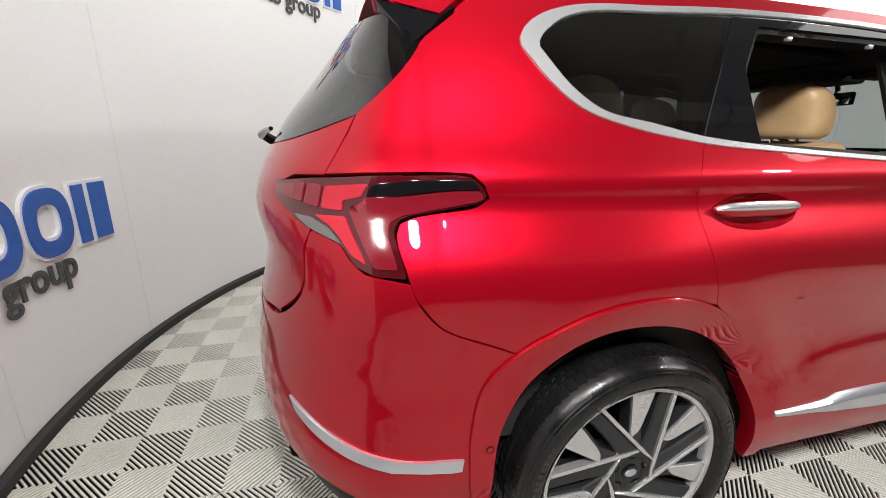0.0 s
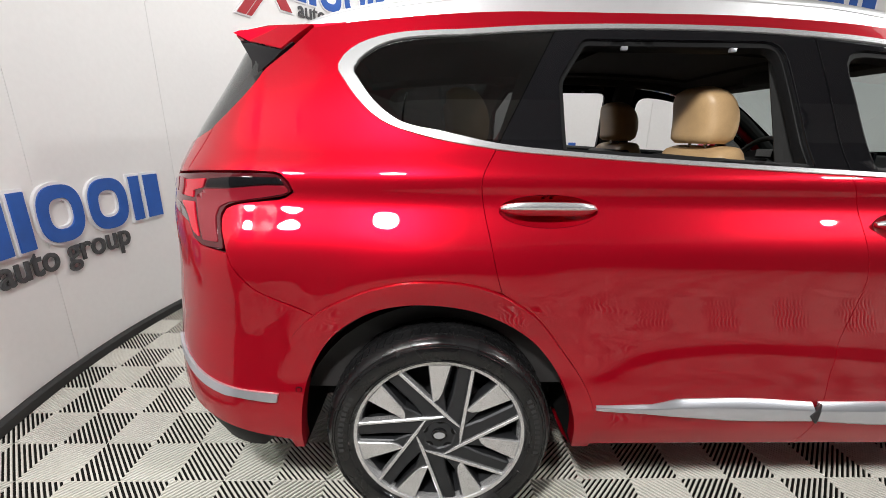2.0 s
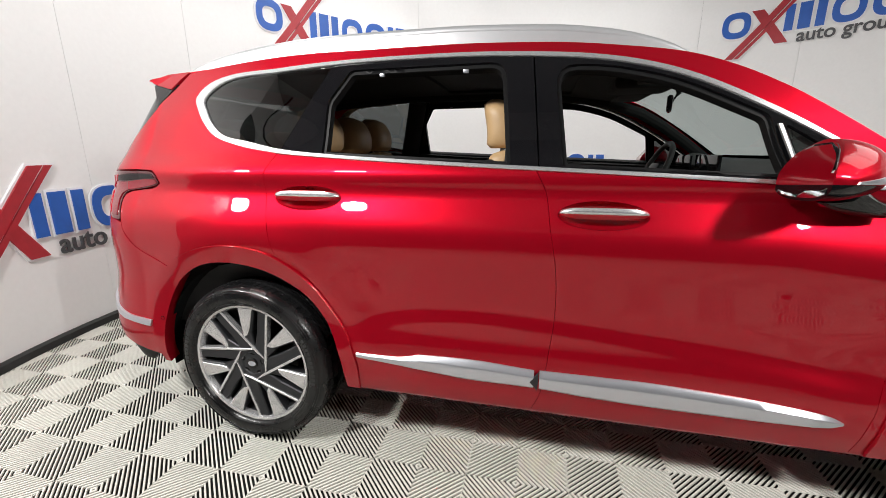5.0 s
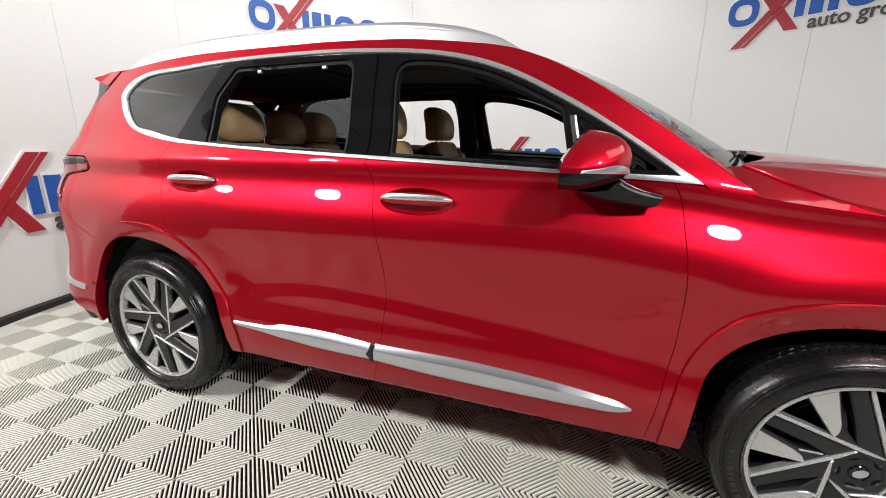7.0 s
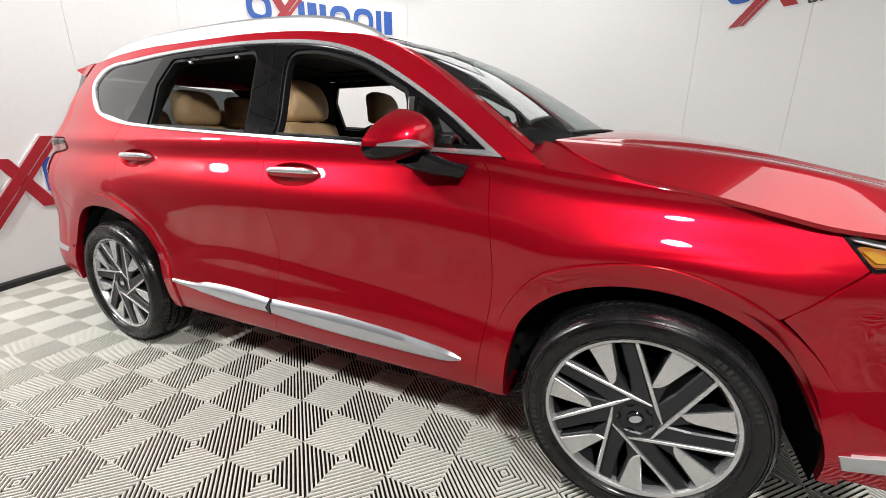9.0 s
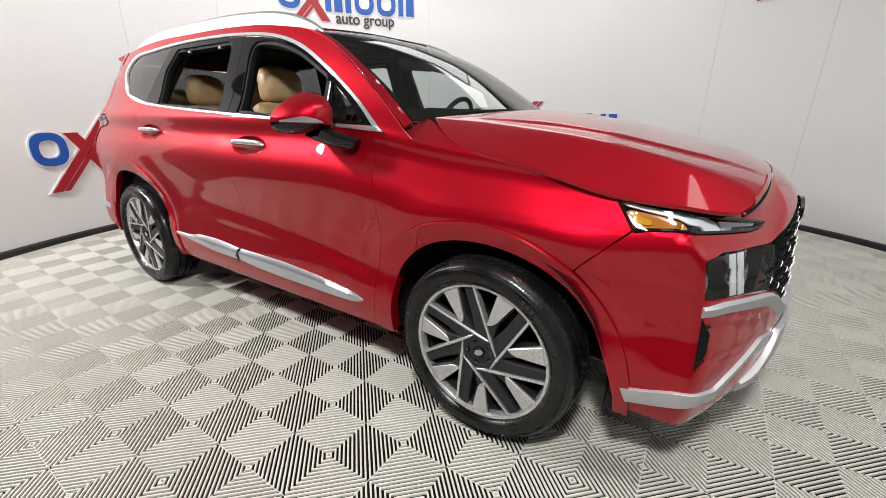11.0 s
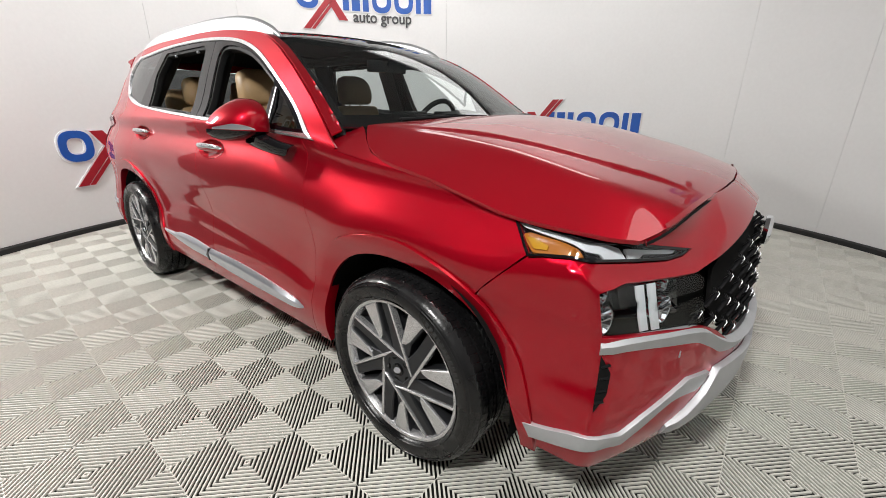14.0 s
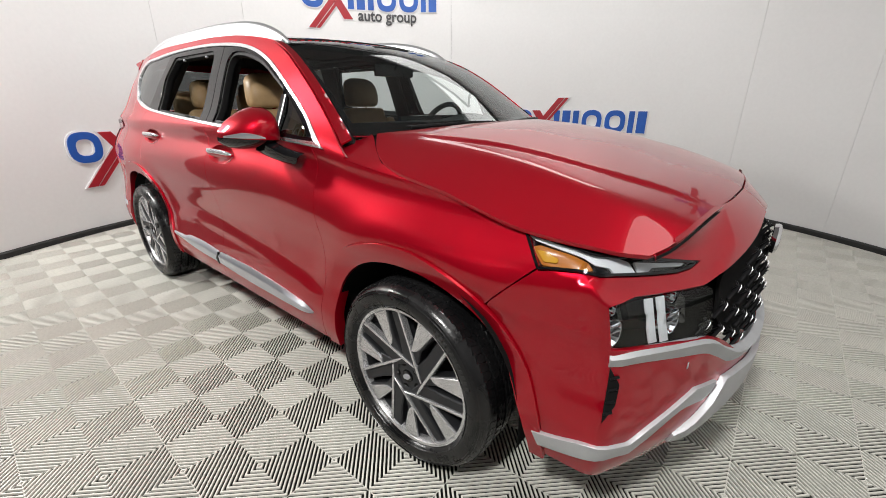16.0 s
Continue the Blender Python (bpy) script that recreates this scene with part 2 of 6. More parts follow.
def round_poly(pts, r=0.03, seg=4, step=0.03):
    """Closed polygon with rounded corners; a point may carry its own radius as third value."""
    n, out = len(pts), []
    for i in range(n):
        a, b, c = (Vector(pts[k % n][:2]) for k in (i - 1, i, i + 1))
        rr = pts[i][2] if len(pts[i]) > 2 else r
        u, v = (a - b), (c - b)
        rr = min(rr, u.length * 0.45, v.length * 0.45)
        if rr < 1e-4:
            out.append(b)
            continue
        s, e = b + u.normalized() * rr, b + v.normalized() * rr
        out += [s.lerp(b, t).lerp(b.lerp(e, t), t) for t in (k / seg for k in range(seg + 1))]
    return line(out, step, True)


def area2(p):
    return sum(p[i - 1][0] * p[i][1] - p[i][0] * p[i - 1][1] for i in range(len(p))) / 2


def shrink(p, d):
    """Offset a closed 2D loop inwards by d."""
    n, out = len(p), []
    s = 1 if area2(p) > 0 else -1
    for i in range(n):
        a, b, c = p[i - 1], p[i], p[(i + 1) % n]
        u, v = (b - a), (c - b)
        if u.length < 1e-9 or v.length < 1e-9:
            out.append(b.copy())
            continue
        nu, nv = Vector((-u.y, u.x)).normalized(), Vector((-v.y, v.x)).normalized()
        m = nu + nv
        if m.length < 0.3:
            m = nu
        m = m.normalized()
        out.append(b + m * (s * d / max(0.5, m.dot(nu))))
    return out


def inside(q, loop):
    x, y = q
    r = False
    for i in range(len(loop)):
        a, b = loop[i - 1], loop[i]
        if (a[1] > y) != (b[1] > y) and x < (b[0] - a[0]) * (y - a[1]) / (b[1] - a[1]) + a[0]:
            r = not r
    return r


def surface_normal(f, u, v, e=1e-3):
    a, b = f(u + e, v) - f(u - e, v), f(u, v + e) - f(u, v - e)
    n = a.cross(b)
    return n.normalized() if n.length > 1e-12 else Vector((0, 0, 1))


def panel(name, loops, f, mat, parent=None, label="", gap=0.0013, depth=0.014, out=0.0, step=0.035, core=Vector((1.3, 0, 0.75)), mirror=False, roll=0.0025, fine=None):
    """A sheet cut out of the surface f(u, v) along closed loops (first the outline, then holes), pushed out along the normal,
    with a rolled edge and a flange of that depth."""
    loops = [[Vector((q[0], q[1])) for q in lp] for lp in loops]
    loops = [shrink(lp, gap if k == 0 else -gap) for k, lp in enumerate(loops)] if gap else loops
    pts, edges = [], []
    for lp in loops:
        base = len(pts)
        pts += lp
        edges += [(base + i, base + (i + 1) % len(lp)) for i in range(len(lp))]
    us, vs = [p[0] for p in loops[0]], [p[1] for p in loops[0]]
    allp = np.array([(p[0], p[1]) for p in pts])
    u = min(us) + step * 0.37
    while u < max(us):
        v = min(vs) + step * 0.41
        while v < max(vs):
            q = (u, v)
            if inside(q, loops[0]) and not any(inside(q, h) for h in loops[1:]):
                if np.min((allp[:, 0] - u) ** 2 + (allp[:, 1] - v) ** 2) > ((0.16 if fine and fine[0] < v < fine[1] else 0.38) * step) ** 2:
                    pts.append(Vector(q))
            v += step * (0.36 if fine and fine[0] < v < fine[1] else 1.0)
        u += step
    vv, ee, ff, *_ = geometry.delaunay_2d_cdt(pts, edges, [], 0, 1e-6)
    tri = []
    for t in ff:
        c = sum((vv[i] for i in t), Vector((0, 0))) / len(t)
        if inside(c, loops[0]) and not any(inside(c, h) for h in loops[1:]):
            tri.append(list(t))
    P, N = [], []
    for q in vv:
        p = f(q[0], q[1])
        n = surface_normal(f, q[0], q[1])
        if n.dot(p - Vector((p.x * 0.75 + core.x * 0.25, core.y, core.z))) < 0:
            n = -n
        P.append(p + n * out)
        N.append(n)
    count = {}
    for t in tri:
        a, b, c = (P[i] for i in t[:3])
        if (b - a).cross(c - a).dot(N[t[0]]) < 0:
            t.reverse()
        for i in range(len(t)):
            e = (t[i], t[(i + 1) % len(t)])
            count[e] = count.get(e, 0) + 1
    rim = [e for e in count if (e[1], e[0]) not in count]
    sheet = len(tri)
    # rolled edge and flange, sharing one drop direction per rim vertex
    ids = {}
    nxt = {a: b for a, b in rim}
    prv = {b: a for a, b in rim}
    for a, b in rim:
        for k in (a, b):
            if k not in ids:
                t = (P[nxt.get(k, k)] - P[prv.get(k, k)])
                side = t.cross(N[k])
                side = side.normalized() if side.length > 1e-9 else Vector((0, 0, 0))
                ids[k] = (len(P), len(P) + 1)
                P += [P[k] + side * roll * 0.5 - N[k] * roll, P[k] + side * roll * 0.5 - N[k] * depth]
    for a, b in rim:
        if depth:
            tri.append([b, a, ids[a][0], ids[b][0]])
            tri.append([ids[b][0], ids[a][0], ids[a][1], ids[b][1]])
    if mirror:
        P = [Vector((p.x, -p.y, p.z)) for p in P]
        tri = [t[::-1] for t in tri]
        N = [Vector((n.x, -n.y, n.z)) for n in N]
    o = finish(name, P, tri, mat, parent, label, angle=50)
    me, n = o.data, len(N)
    if len(me.polygons) == len(tri):
        # the sheet is shaded by the surface's own normals, the rolled rim by its faces
        me.normals_split_custom_set([N[lp.vertex_index] if k < sheet else (0, 0, 0) for k, lp in zip(owner(me), me.loops)])
    return o


def owner(me):
    """The polygon of each loop, in order."""
    return [p.index for p in me.polygons for _ in range(p.loop_total)]


def tube(name, pts, radius, mat, parent=None, label="", seg=8, flat=1.0, closed=False):
    """A round (or flattened) bar swept along 3D points; radius may be a list."""
    p = [Vector(q) for q in pts]
    n = len(p)
    V, F = [], []
    for i in range(n):
        t = (p[(i + 1) % n] - p[i - 1]) if closed or 0 < i < n - 1 else (p[1] - p[0] if i == 0 else p[-1] - p[-2])
        t.normalize()
        up = Vector((0, 0, 1)) if abs(t.z) < 0.95 else Vector((1, 0, 0))
        a = t.cross(up).normalized()
        b = a.cross(t)
        r = radius[i] if isinstance(radius, (list, tuple)) else radius
        for k in range(seg):
            w = math.tau * k / seg
            V.append(p[i] + a * (r * math.cos(w)) + b * (r * flat * math.sin(w)))
    for i in range(n if closed else n - 1):
        for k in range(seg):
            i2 = (i + 1) % n
            F.append([i * seg + k, i * seg + (k + 1) % seg, i2 * seg + (k + 1) % seg, i2 * seg + k])
    if not closed:
        F += [list(range(seg))[::-1], [(n - 1) * seg + k for k in range(seg)]]
    return finish(name, V, F, mat, parent, label)


def loft(name, rings, mat, parent=None, label="", closed=True, caps=True, angle=40):
    """Skin over rings of equal count."""
    m = len(rings[0])
    V = [v for r in rings for v in r]
    F = []
    for i in range(len(rings) - 1):
        for k in range(m if closed else m - 1):
            F.append([i * m + k, i * m + (k + 1) % m, (i + 1) * m + (k + 1) % m, (i + 1) * m + k])
    if caps and closed:
        F += [list(range(m))[::-1], [(len(rings) - 1) * m + k for k in range(m)]]
    bm = bmesh.new()
    vs = [bm.verts.new(v) for v in V]
    for f in F:
        try:
            bm.faces.new([vs[k] for k in f])
        except ValueError:
            pass
    return part(name, bm, mat, parent, label, angle=angle)


def turned(name, prof, mat, m, parent=None, label="", seg=48, angle=35, caps=False):
    """Body of revolution about local y; prof: (radius, y)."""
    rings = [[m @ Vector((r * math.cos(math.tau * k / seg), y, r * math.sin(math.tau * k / seg))) for k in range(seg)] for r, y in prof]
    return loft(name, rings, mat, parent, label, angle=angle, caps=caps)

# ---- the booth ----
def drum(a, r, z):
    return Vector((CX + r * math.cos(radians(a)), CY + r * math.sin(radians(a)), z))


def wall_r(a):
    """The wall's radius at an angle: a slightly flattened round."""
    return RAD - 0.2 * math.exp(-(((a % 360) - 125) / 40) ** 2) + 1.3 * math.exp(-(((a % 360) - 268) / 30) ** 2) + 0.5 * max(0.0, min(1.0, ((a % 360) - 212) / 6, (345 - (a % 360)) / 6))


HEAD = 2.85      # top of the dark opening on the open side
SEAMS = [170.9, 185.3, 57.3, 72.5, 129.5, 28.0, 212.0]
SEAMS = sorted(a % 360 for a in SEAMS)


def build_wall():
    room = tagged(empty("wall_round"), "curved white panelled wall of a round photo booth", "wall", kind="structure")
    edges = SEAMS + [240, 270, 300, 338, 360, SEAMS[0] + 360]
    edges = sorted({round(e, 1) for e in edges})
    for a, b in zip(edges, edges[1:]):
        dark = 211 < a and b < 339
        ga = 0.0013 / RAD * 180 / math.pi
        n = max(2, int((b - a) / 2))
        angs = [a + ga + (b - a - 2 * ga) * k / n for k in range(n + 1)]
        V, F = [], []
        for t in angs:
            for r, z in ((0, 0.0), (0, HEAD if dark else CEIL), (0.06, HEAD if dark else CEIL), (0.06, 0.0)):
                V.append(drum(t, wall_r(t) + r, z))
        for k in range(n):
            for j in range(4):
                F.append([k * 4 + j, k * 4 + (j + 1) % 4, (k + 1) * 4 + (j + 1) % 4, (k + 1) * 4 + j])
        F += [[0, 3, 2, 1], [n * 4, n * 4 + 1, n * 4 + 2, n * 4 + 3]]
        bm = bmesh.new()
        vs = [bm.verts.new(v) for v in V]
        for f in F:
            bm.faces.new([vs[i] for i in f])
        part("wall_panel", bm, DARK_WALL if dark else WALL, room, "dark grey wall behind the opening" if dark else "")
    # white header over the dark opening
    V, F = [], []
    angs = [212 + 2 * k for k in range(64)]
    for t in angs:
        for r, z in ((-0.004, HEAD + 0.002), (-0.004, CEIL), (0.055, CEIL), (0.055, HEAD + 0.002)):
            V.append(drum(t, wall_r(t) + r, z))
    for k in range(len(angs) - 1):
        for j in range(4):
            F.append([k * 4 + j, k * 4 + (j + 1) % 4, (k + 1) * 4 + (j + 1) % 4, (k + 1) * 4 + j])
    finish("header", V, F, WALL, room, "white header over the opening")
    V, F = [], []
    n = 120
    for k in range(n):
        for r, z in ((0.062, 0), (0.062, CEIL), (0.12, CEIL), (0.12, 0)):
            V.append(drum(360 * k / n, wall_r(360 * k / n) + r, z))
    for k in range(n):
        for j in range(4):
            F.append([k * 4 + j, k * 4 + (j + 1) % 4, (k + 1) % n * 4 + (j + 1) % 4, (k + 1) % n * 4 + j])
    finish("backing", V, F, SEAM, room)
    V, F = [], []
    for k in range(n * 2):
        for r, z in ((0.001, 0.0), (0.03, 0.0), (0.03, 0.045), (0.012, 0.058), (0.001, 0.058)):
            V.append(drum(180 * k / n, wall_r(180 * k / n) - r, z))
    for k in range(n * 2):
        for j in range(5):
            k2 = (k + 1) % (n * 2)
            F.append([k * 5 + j, k2 * 5 + j, k2 * 5 + (j + 1) % 5, k * 5 + (j + 1) % 5])
    b = finish("baseboard", V, F, BASEBOARD)
    tagged(b, "black baseboard along the curved wall", "baseboard", kind="structure")


build_wall()


def disc(name, z0, z1, r, mat, label):
    bm = bmesh.new()
    n = 96
    lo = [bm.verts.new(drum(360 * k / n, r, z0)) for k in range(n)]
    hi = [bm.verts.new(drum(360 * k / n, r, z1)) for k in range(n)]
    bm.faces.new(lo[::-1])
    bm.faces.new(hi)
    for k in range(n):
        bm.faces.new([lo[k], lo[(k + 1) % n], hi[(k + 1) % n], hi[k]])
    return tagged(part(name, bm, mat), label, name, kind="structure")


ceil = disc("ceiling", CEIL + 0.02, CEIL + 0.1, RAD + 1.5, CEILING_OUTER, "pale grey ceiling beside the booth")
bm = bmesh.new()
ring = [p for p in (drum(a, RAD + 0.05, CEIL) for a in range(0, 360, 3)) if p.y > -2.75]
ring.sort(key=lambda p: (math.degrees(math.atan2(p.y - CY, p.x - CX)) + 90) % 360)
lo, hi = [bm.verts.new(p) for p in ring], [bm.verts.new(p + Vector((0, 0, 0.018))) for p in ring]
bm.faces.new(lo[::-1])
bm.faces.new(hi)
for k in range(len(ring)):
    bm.faces.new([lo[k], lo[(k + 1) % len(ring)], hi[(k + 1) % len(ring)], hi[k]])
tagged(part("ceiling", bm, CEILING), "plain grey ceiling over the booth", "ceiling", kind="structure")
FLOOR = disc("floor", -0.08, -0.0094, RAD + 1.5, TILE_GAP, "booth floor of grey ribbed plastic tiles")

# ---- the car: shape of the body ----
ZK = [0.18, 0.25, 0.33, 0.40, 0.46, 0.52, 0.60, 0.68, 0.80, 0.87, 0.93, 0.98, 1.01, 1.035, 1.06, 1.085, 1.11, 1.138, 1.168, 1.195, 1.22, 1.27, 1.45, 1.62, 1.75]
YK = [0.82, 0.87, 0.90, 0.915, 0.916, 0.905, 0.887, 0.884, 0.899, 0.913, 0.9205, 0.9165, 0.9085, 0.8985, 0.8865, 0.874, 0.8635, 0.860, 0.8655, 0.863, 0.848, 0.815, 0.735, 0.655, 0.59]
RW, FW, HUBZ = 0.0, 2.765, 0.367     # wheel centres
XR = -0.55                # behind this the side wraps round to the tail
REAR_LEN = 0.95


PITCH = 0.018
KNOTS = [interp(ZK, YK, 0.10 + PITCH * k) for k in range(int(1.75 / PITCH))]


def profile(z):
    """The side's section as a smooth curve over the knots."""
    t = max(0.0, min(len(KNOTS) - 4.001, (z - 0.10) / PITCH - 1))
    i = int(t)
    t -= i
    a, b, c, d = KNOTS[i:i + 4]
    return ((1 - t) ** 3 * a + (3 * t ** 3 - 6 * t * t + 4) * b + (-3 * t ** 3 + 3 * t * t + 3 * t + 1) * c + t ** 3 * d) / 6


def half_width(x, z):
    low = interp([1.95, 2.25, 2.48, 2.79, 3.0, 3.2, 3.36], [0.0, 0.035, 0.07, 0.10, 0.112, 0.09, 0.06], x) if x > 1.95 else 0.0
    y = profile(z + low * max(0.0, min(1.0, (z - 0.70) / 0.20)))
    up = max(0.0, min(1.0, (z - 0.6) / 1.0))
    if x < 0.1:
        s = 0.1 - x
        y -= (0.040 + 0.12 * up) * s * s
        y += 0.03 * max(0.0, 1 - up * 1.6) * min(1.0, s / 0.4)
    if x > 2.2:
        s = x - 2.2
        y -= 0.03 * s * s + 0.02 * s * s * max(0.0, min(1.0, (z - 0.75) / 0.2))
    if 0.45 < x < 2.30 and z < 0.72:
        # the lower door's scallop: it swells again under a crease that climbs and falls along the doors
        zc = interp([0.45, 0.62, 0.77, 0.98, 1.2, 1.65, 1.87, 2.04, 2.22], [0.59, 0.655, 0.685, 0.70, 0.69, 0.655, 0.635, 0.61, 0.57], x)
        d = zc - z
        if d > 0:
            a, b = min(1.0, d / 0.07), max(0.0, min(1.0, (d - 0.05) / 0.18))
            y += 0.009 * min(1.0, (x - 0.45) / 0.2, (2.30 - x) / 0.2) * a * a * (3 - 2 * a) * (1 - b * b * (3 - 2 * b))
    for cx in (RW, FW):
        d = math.hypot(x - cx, z - HUBZ)
        if 0.4 < d < 0.9 and z > 0.4:
            y += 0.014 * math.exp(-((d - 0.54) / 0.085) ** 2) * min(1.0, (z - 0.4) / 0.25)
    return y


def tail_x(z):
    return interp([0.25, 0.40, 0.55, 0.75, 0.95, 1.08, 1.18, 1.30, 1.45, 1.60], [-0.95, -1.04, -1.065, -1.045, -1.005, -1.03, -1.0, -0.94, -0.82, -0.70], z)


def nose_corner(z):
    return interp([0.2, 0.35, 0.5, 0.7, 0.85, 0.95, 1.05], [3.40, 3.44, 3.45, 3.43, 3.40, 3.36, 3.30], z)


def nose_x(y, z):
    top = 3.735 + interp([0.2, 0.3, 0.42, 0.6, 0.85, 0.92, 1.0, 1.05], [-0.12, -0.055, -0.015, -0.012, -0.035, -0.052, -0.112, -0.175], z)
    xc = nose_corner(z)
    return top - (top - xc) * (abs(y) / half_width(xc, z)) ** 2


def skin_raw(s, z):
    if s < XR:
        a = (XR - s) / REAR_LEN * math.pi / 2
        n = 2.35
        r = 1 / (abs(math.sin(a)) ** n + abs(math.cos(a)) ** n) ** (1 / n)
        return Vector((XR - (XR - tail_x(z)) * r * math.sin(a), -half_width(XR, z) * r * math.cos(a), z))
    xc = nose_corner(z)
    if s > xc:
        y = -(half_width(xc, z) - (s - xc))
        return Vector((nose_x(y, z), y, z))
    return Vector((s, -half_width(s, z), z))


def skin(s, z):
    """The body's skin: s runs along the right side (it is x there), on round the tail behind and round the nose ahead; z is the height."""
    d = 0.024 if abs(s - nose_corner(z)) < 0.054 else 0.0
    if not d:
        return skin_raw(s, z)
    d *= 1 - max(0.0, abs(s - nose_corner(z)) - 0.024) / 0.030
    return (skin_raw(s - d, z) + skin_raw(s - d / 2, z) + skin_raw(s, z) + skin_raw(s + d / 2, z) + skin_raw(s + d, z)) / 5


def face(y, z):
    """The car's front face."""
    return Vector((nose_x(y, z), y, z))


HX = [2.4, 2.6, 2.8, 3.0, 3.17, 3.32, 3.43, 3.52, 3.6, 3.68]


def hood_z(x, y):
    """A gently bowed middle that breaks at a soft crest and falls to the edge."""
    c = interp([2.4, 2.6, 3.0, 3.3, 3.5, 3.6, 3.68], [1.245, 1.234, 1.173, 1.099, 1.056, 1.015, 0.955], x)
    ys = interp(HX, [0.70, 0.675, 0.665, 0.66, 0.66, 0.65, 0.625, 0.595, 0.56, 0.53], x)
    zs = interp(HX, [1.210, 1.194, 1.174, 1.149, 1.116, 1.079, 1.046, 1.016, 0.978, 0.930], x)
    ye = interp(HX, [0.852, 0.852, 0.852, 0.852, 0.850, 0.832, 0.787, 0.74, 0.70, 0.67], x)
    ze = interp(HX, [1.148, 1.118, 1.080, 1.034, 0.998, 0.985, 0.972, 0.954, 0.93, 0.90], x)
    y = abs(y)
    a = c - (c - zs) * (y / ys) ** 2.4
    b = zs - (zs - ze) * (y - ys) / (ye - ys)
    k = 0.006
    return -k * math.log(math.exp(-(a - zs) / k) + math.exp(-(b - zs) / k)) + zs


def seam_x(y):
    """Where the hood ends above the nose."""
    return interp([0.0, 0.2, 0.395, 0.6, 0.70, 0.765], [3.568, 3.560, 3.541, 3.517, 3.490, 3.460], abs(y))


def bonnet(x, y):
    return Vector((x, y, hood_z(x, y)))


# the cabin's upper edge: height and half-width of the line where side meets roof or windscreen
def edge_z(x):
    return interp([-0.75, -0.5, -0.2, 0.3, 0.8, 1.2, 1.5, 1.66, 1.8, 1.95, 2.1, 2.25, 2.42], [1.575, 1.61, 1.645, 1.675, 1.675, 1.66, 1.625, 1.595, 1.545, 1.465, 1.365, 1.255, 1.13], x)


def edge_y(x):
    return half_width(x, edge_z(x)) - 0.012


def crown(x, s):
    """Roof and windscreen: x of the edge, s from -1 to 1 across."""
    k = 1 - s * s
    bow = interp([1.3, 1.66, 2.0, 2.42], [0.0, 0.06, 0.15, 0.24], x)
    up = interp([-0.7, 0.3, 1.3, 1.7, 2.42], [0.03, 0.03, 0.03, 0.03, 0.02], x)
    return Vector((x + bow * k, s * edge_y(x), edge_z(x) + up * k))


CAR = empty("suv", "metallic red sport utility vehicle with lowered windows", "car")


def arch(cx, r_in, a0, a1, n=26, rz=1.0):
    return [Vector((cx + r_in * math.cos(radians(a0 + (a1 - a0) * k / n)), HUBZ + rz * r_in * math.sin(radians(a0 + (a1 - a0) * k / n)))) for k in range(n + 1)]


BELT = [(-0.312, 1.487), (-0.253, 1.409), (-0.18, 1.346), (-0.065, 1.305), (0.157, 1.266), (0.384, 1.248), (0.9, 1.219), (1.181, 1.206), (1.563, 1.188), (1.997, 1.166), (2.29, 1.148)]
TOPLINE = [(2.29, 1.148), (2.205, 1.206), (2.085, 1.290), (1.894, 1.410), (1.657, 1.529), (1.447, 1.589), (1.09, 1.628), (0.66, 1.638), (0.31, 1.630), (0.09, 1.615), (-0.19, 1.590), (-0.278, 1.552), (-0.313, 1.507), (-0.312, 1.487)]


def belt_z(x):
    return interp([p[0] for p in BELT], [p[1] for p in BELT], x)


REAR_GAP = [(0.178, 0.864), (0.160, 0.926), (0.140, 1.017), (0.120, 1.12), (0.116, 1.187), (0.157, 1.266)]
B_GAP = [(1.205, 0.312), (1.232, 0.39), (1.256, 0.552), (1.270, 0.693), (1.262, 0.871), (1.236, 1.016), (1.216, 1.136), (1.181, 1.206)]
FRONT_GAP = [(2.221, 0.305), (2.25, 0.517), (2.272, 0.682), (2.27, 0.879), (2.252, 1.004), (2.233, 1.11), (2.206, 1.157)]
R_OUT = [(-0.465, 0.33), (-0.485, 0.45), (-0.48, 0.6), (-0.45, 0.71), (-0.36, 0.80), (-0.2, 0.878), (-0.058, 0.903), (0.123, 0.882), (0.27, 0.797), (0.387, 0.655), (0.468, 0.531), (0.503, 0.42), (0.50, 0.305)]
R_IN = [(-0.435, 0.33), (-0.432, 0.42), (-0.405, 0.582), (-0.325, 0.72), (-0.201, 0.805), (-0.064, 0.828), (0.12, 0.794), (0.271, 0.707), (0.37, 0.587), (0.43, 0.44), (0.444, 0.305)]
F_OUT = [(2.262, 0.305), (2.278, 0.472), (2.327, 0.655), (2.428, 0.787), (2.582, 0.851), (2.779, 0.866), (2.94, 0.822), (3.068, 0.745), (3.19, 0.625), (3.268, 0.473), (3.288, 0.28)]
F_IN = [(2.331, 0.305), (2.351, 0.518), (2.383, 0.621), (2.481, 0.725), (2.624, 0.785), (2.789, 0.793), (2.948, 0.748), (3.093, 0.647), (3.191, 0.49), (3.238, 0.339), (3.24, 0.28)]


def cut(curve, x0, x1, dense=0.015):
    """The stretch of a sampled curve between two x positions, in order."""
    return [p for p in spline(curve, dense) if min(x0, x1) <= p[0] <= max(x0, x1)]


def nose_s(y, z):
    xc = nose_corner(z)
    return xc + half_width(xc, z) + y


def both(fn):
    for mir in (False, True):
        fn(mir)


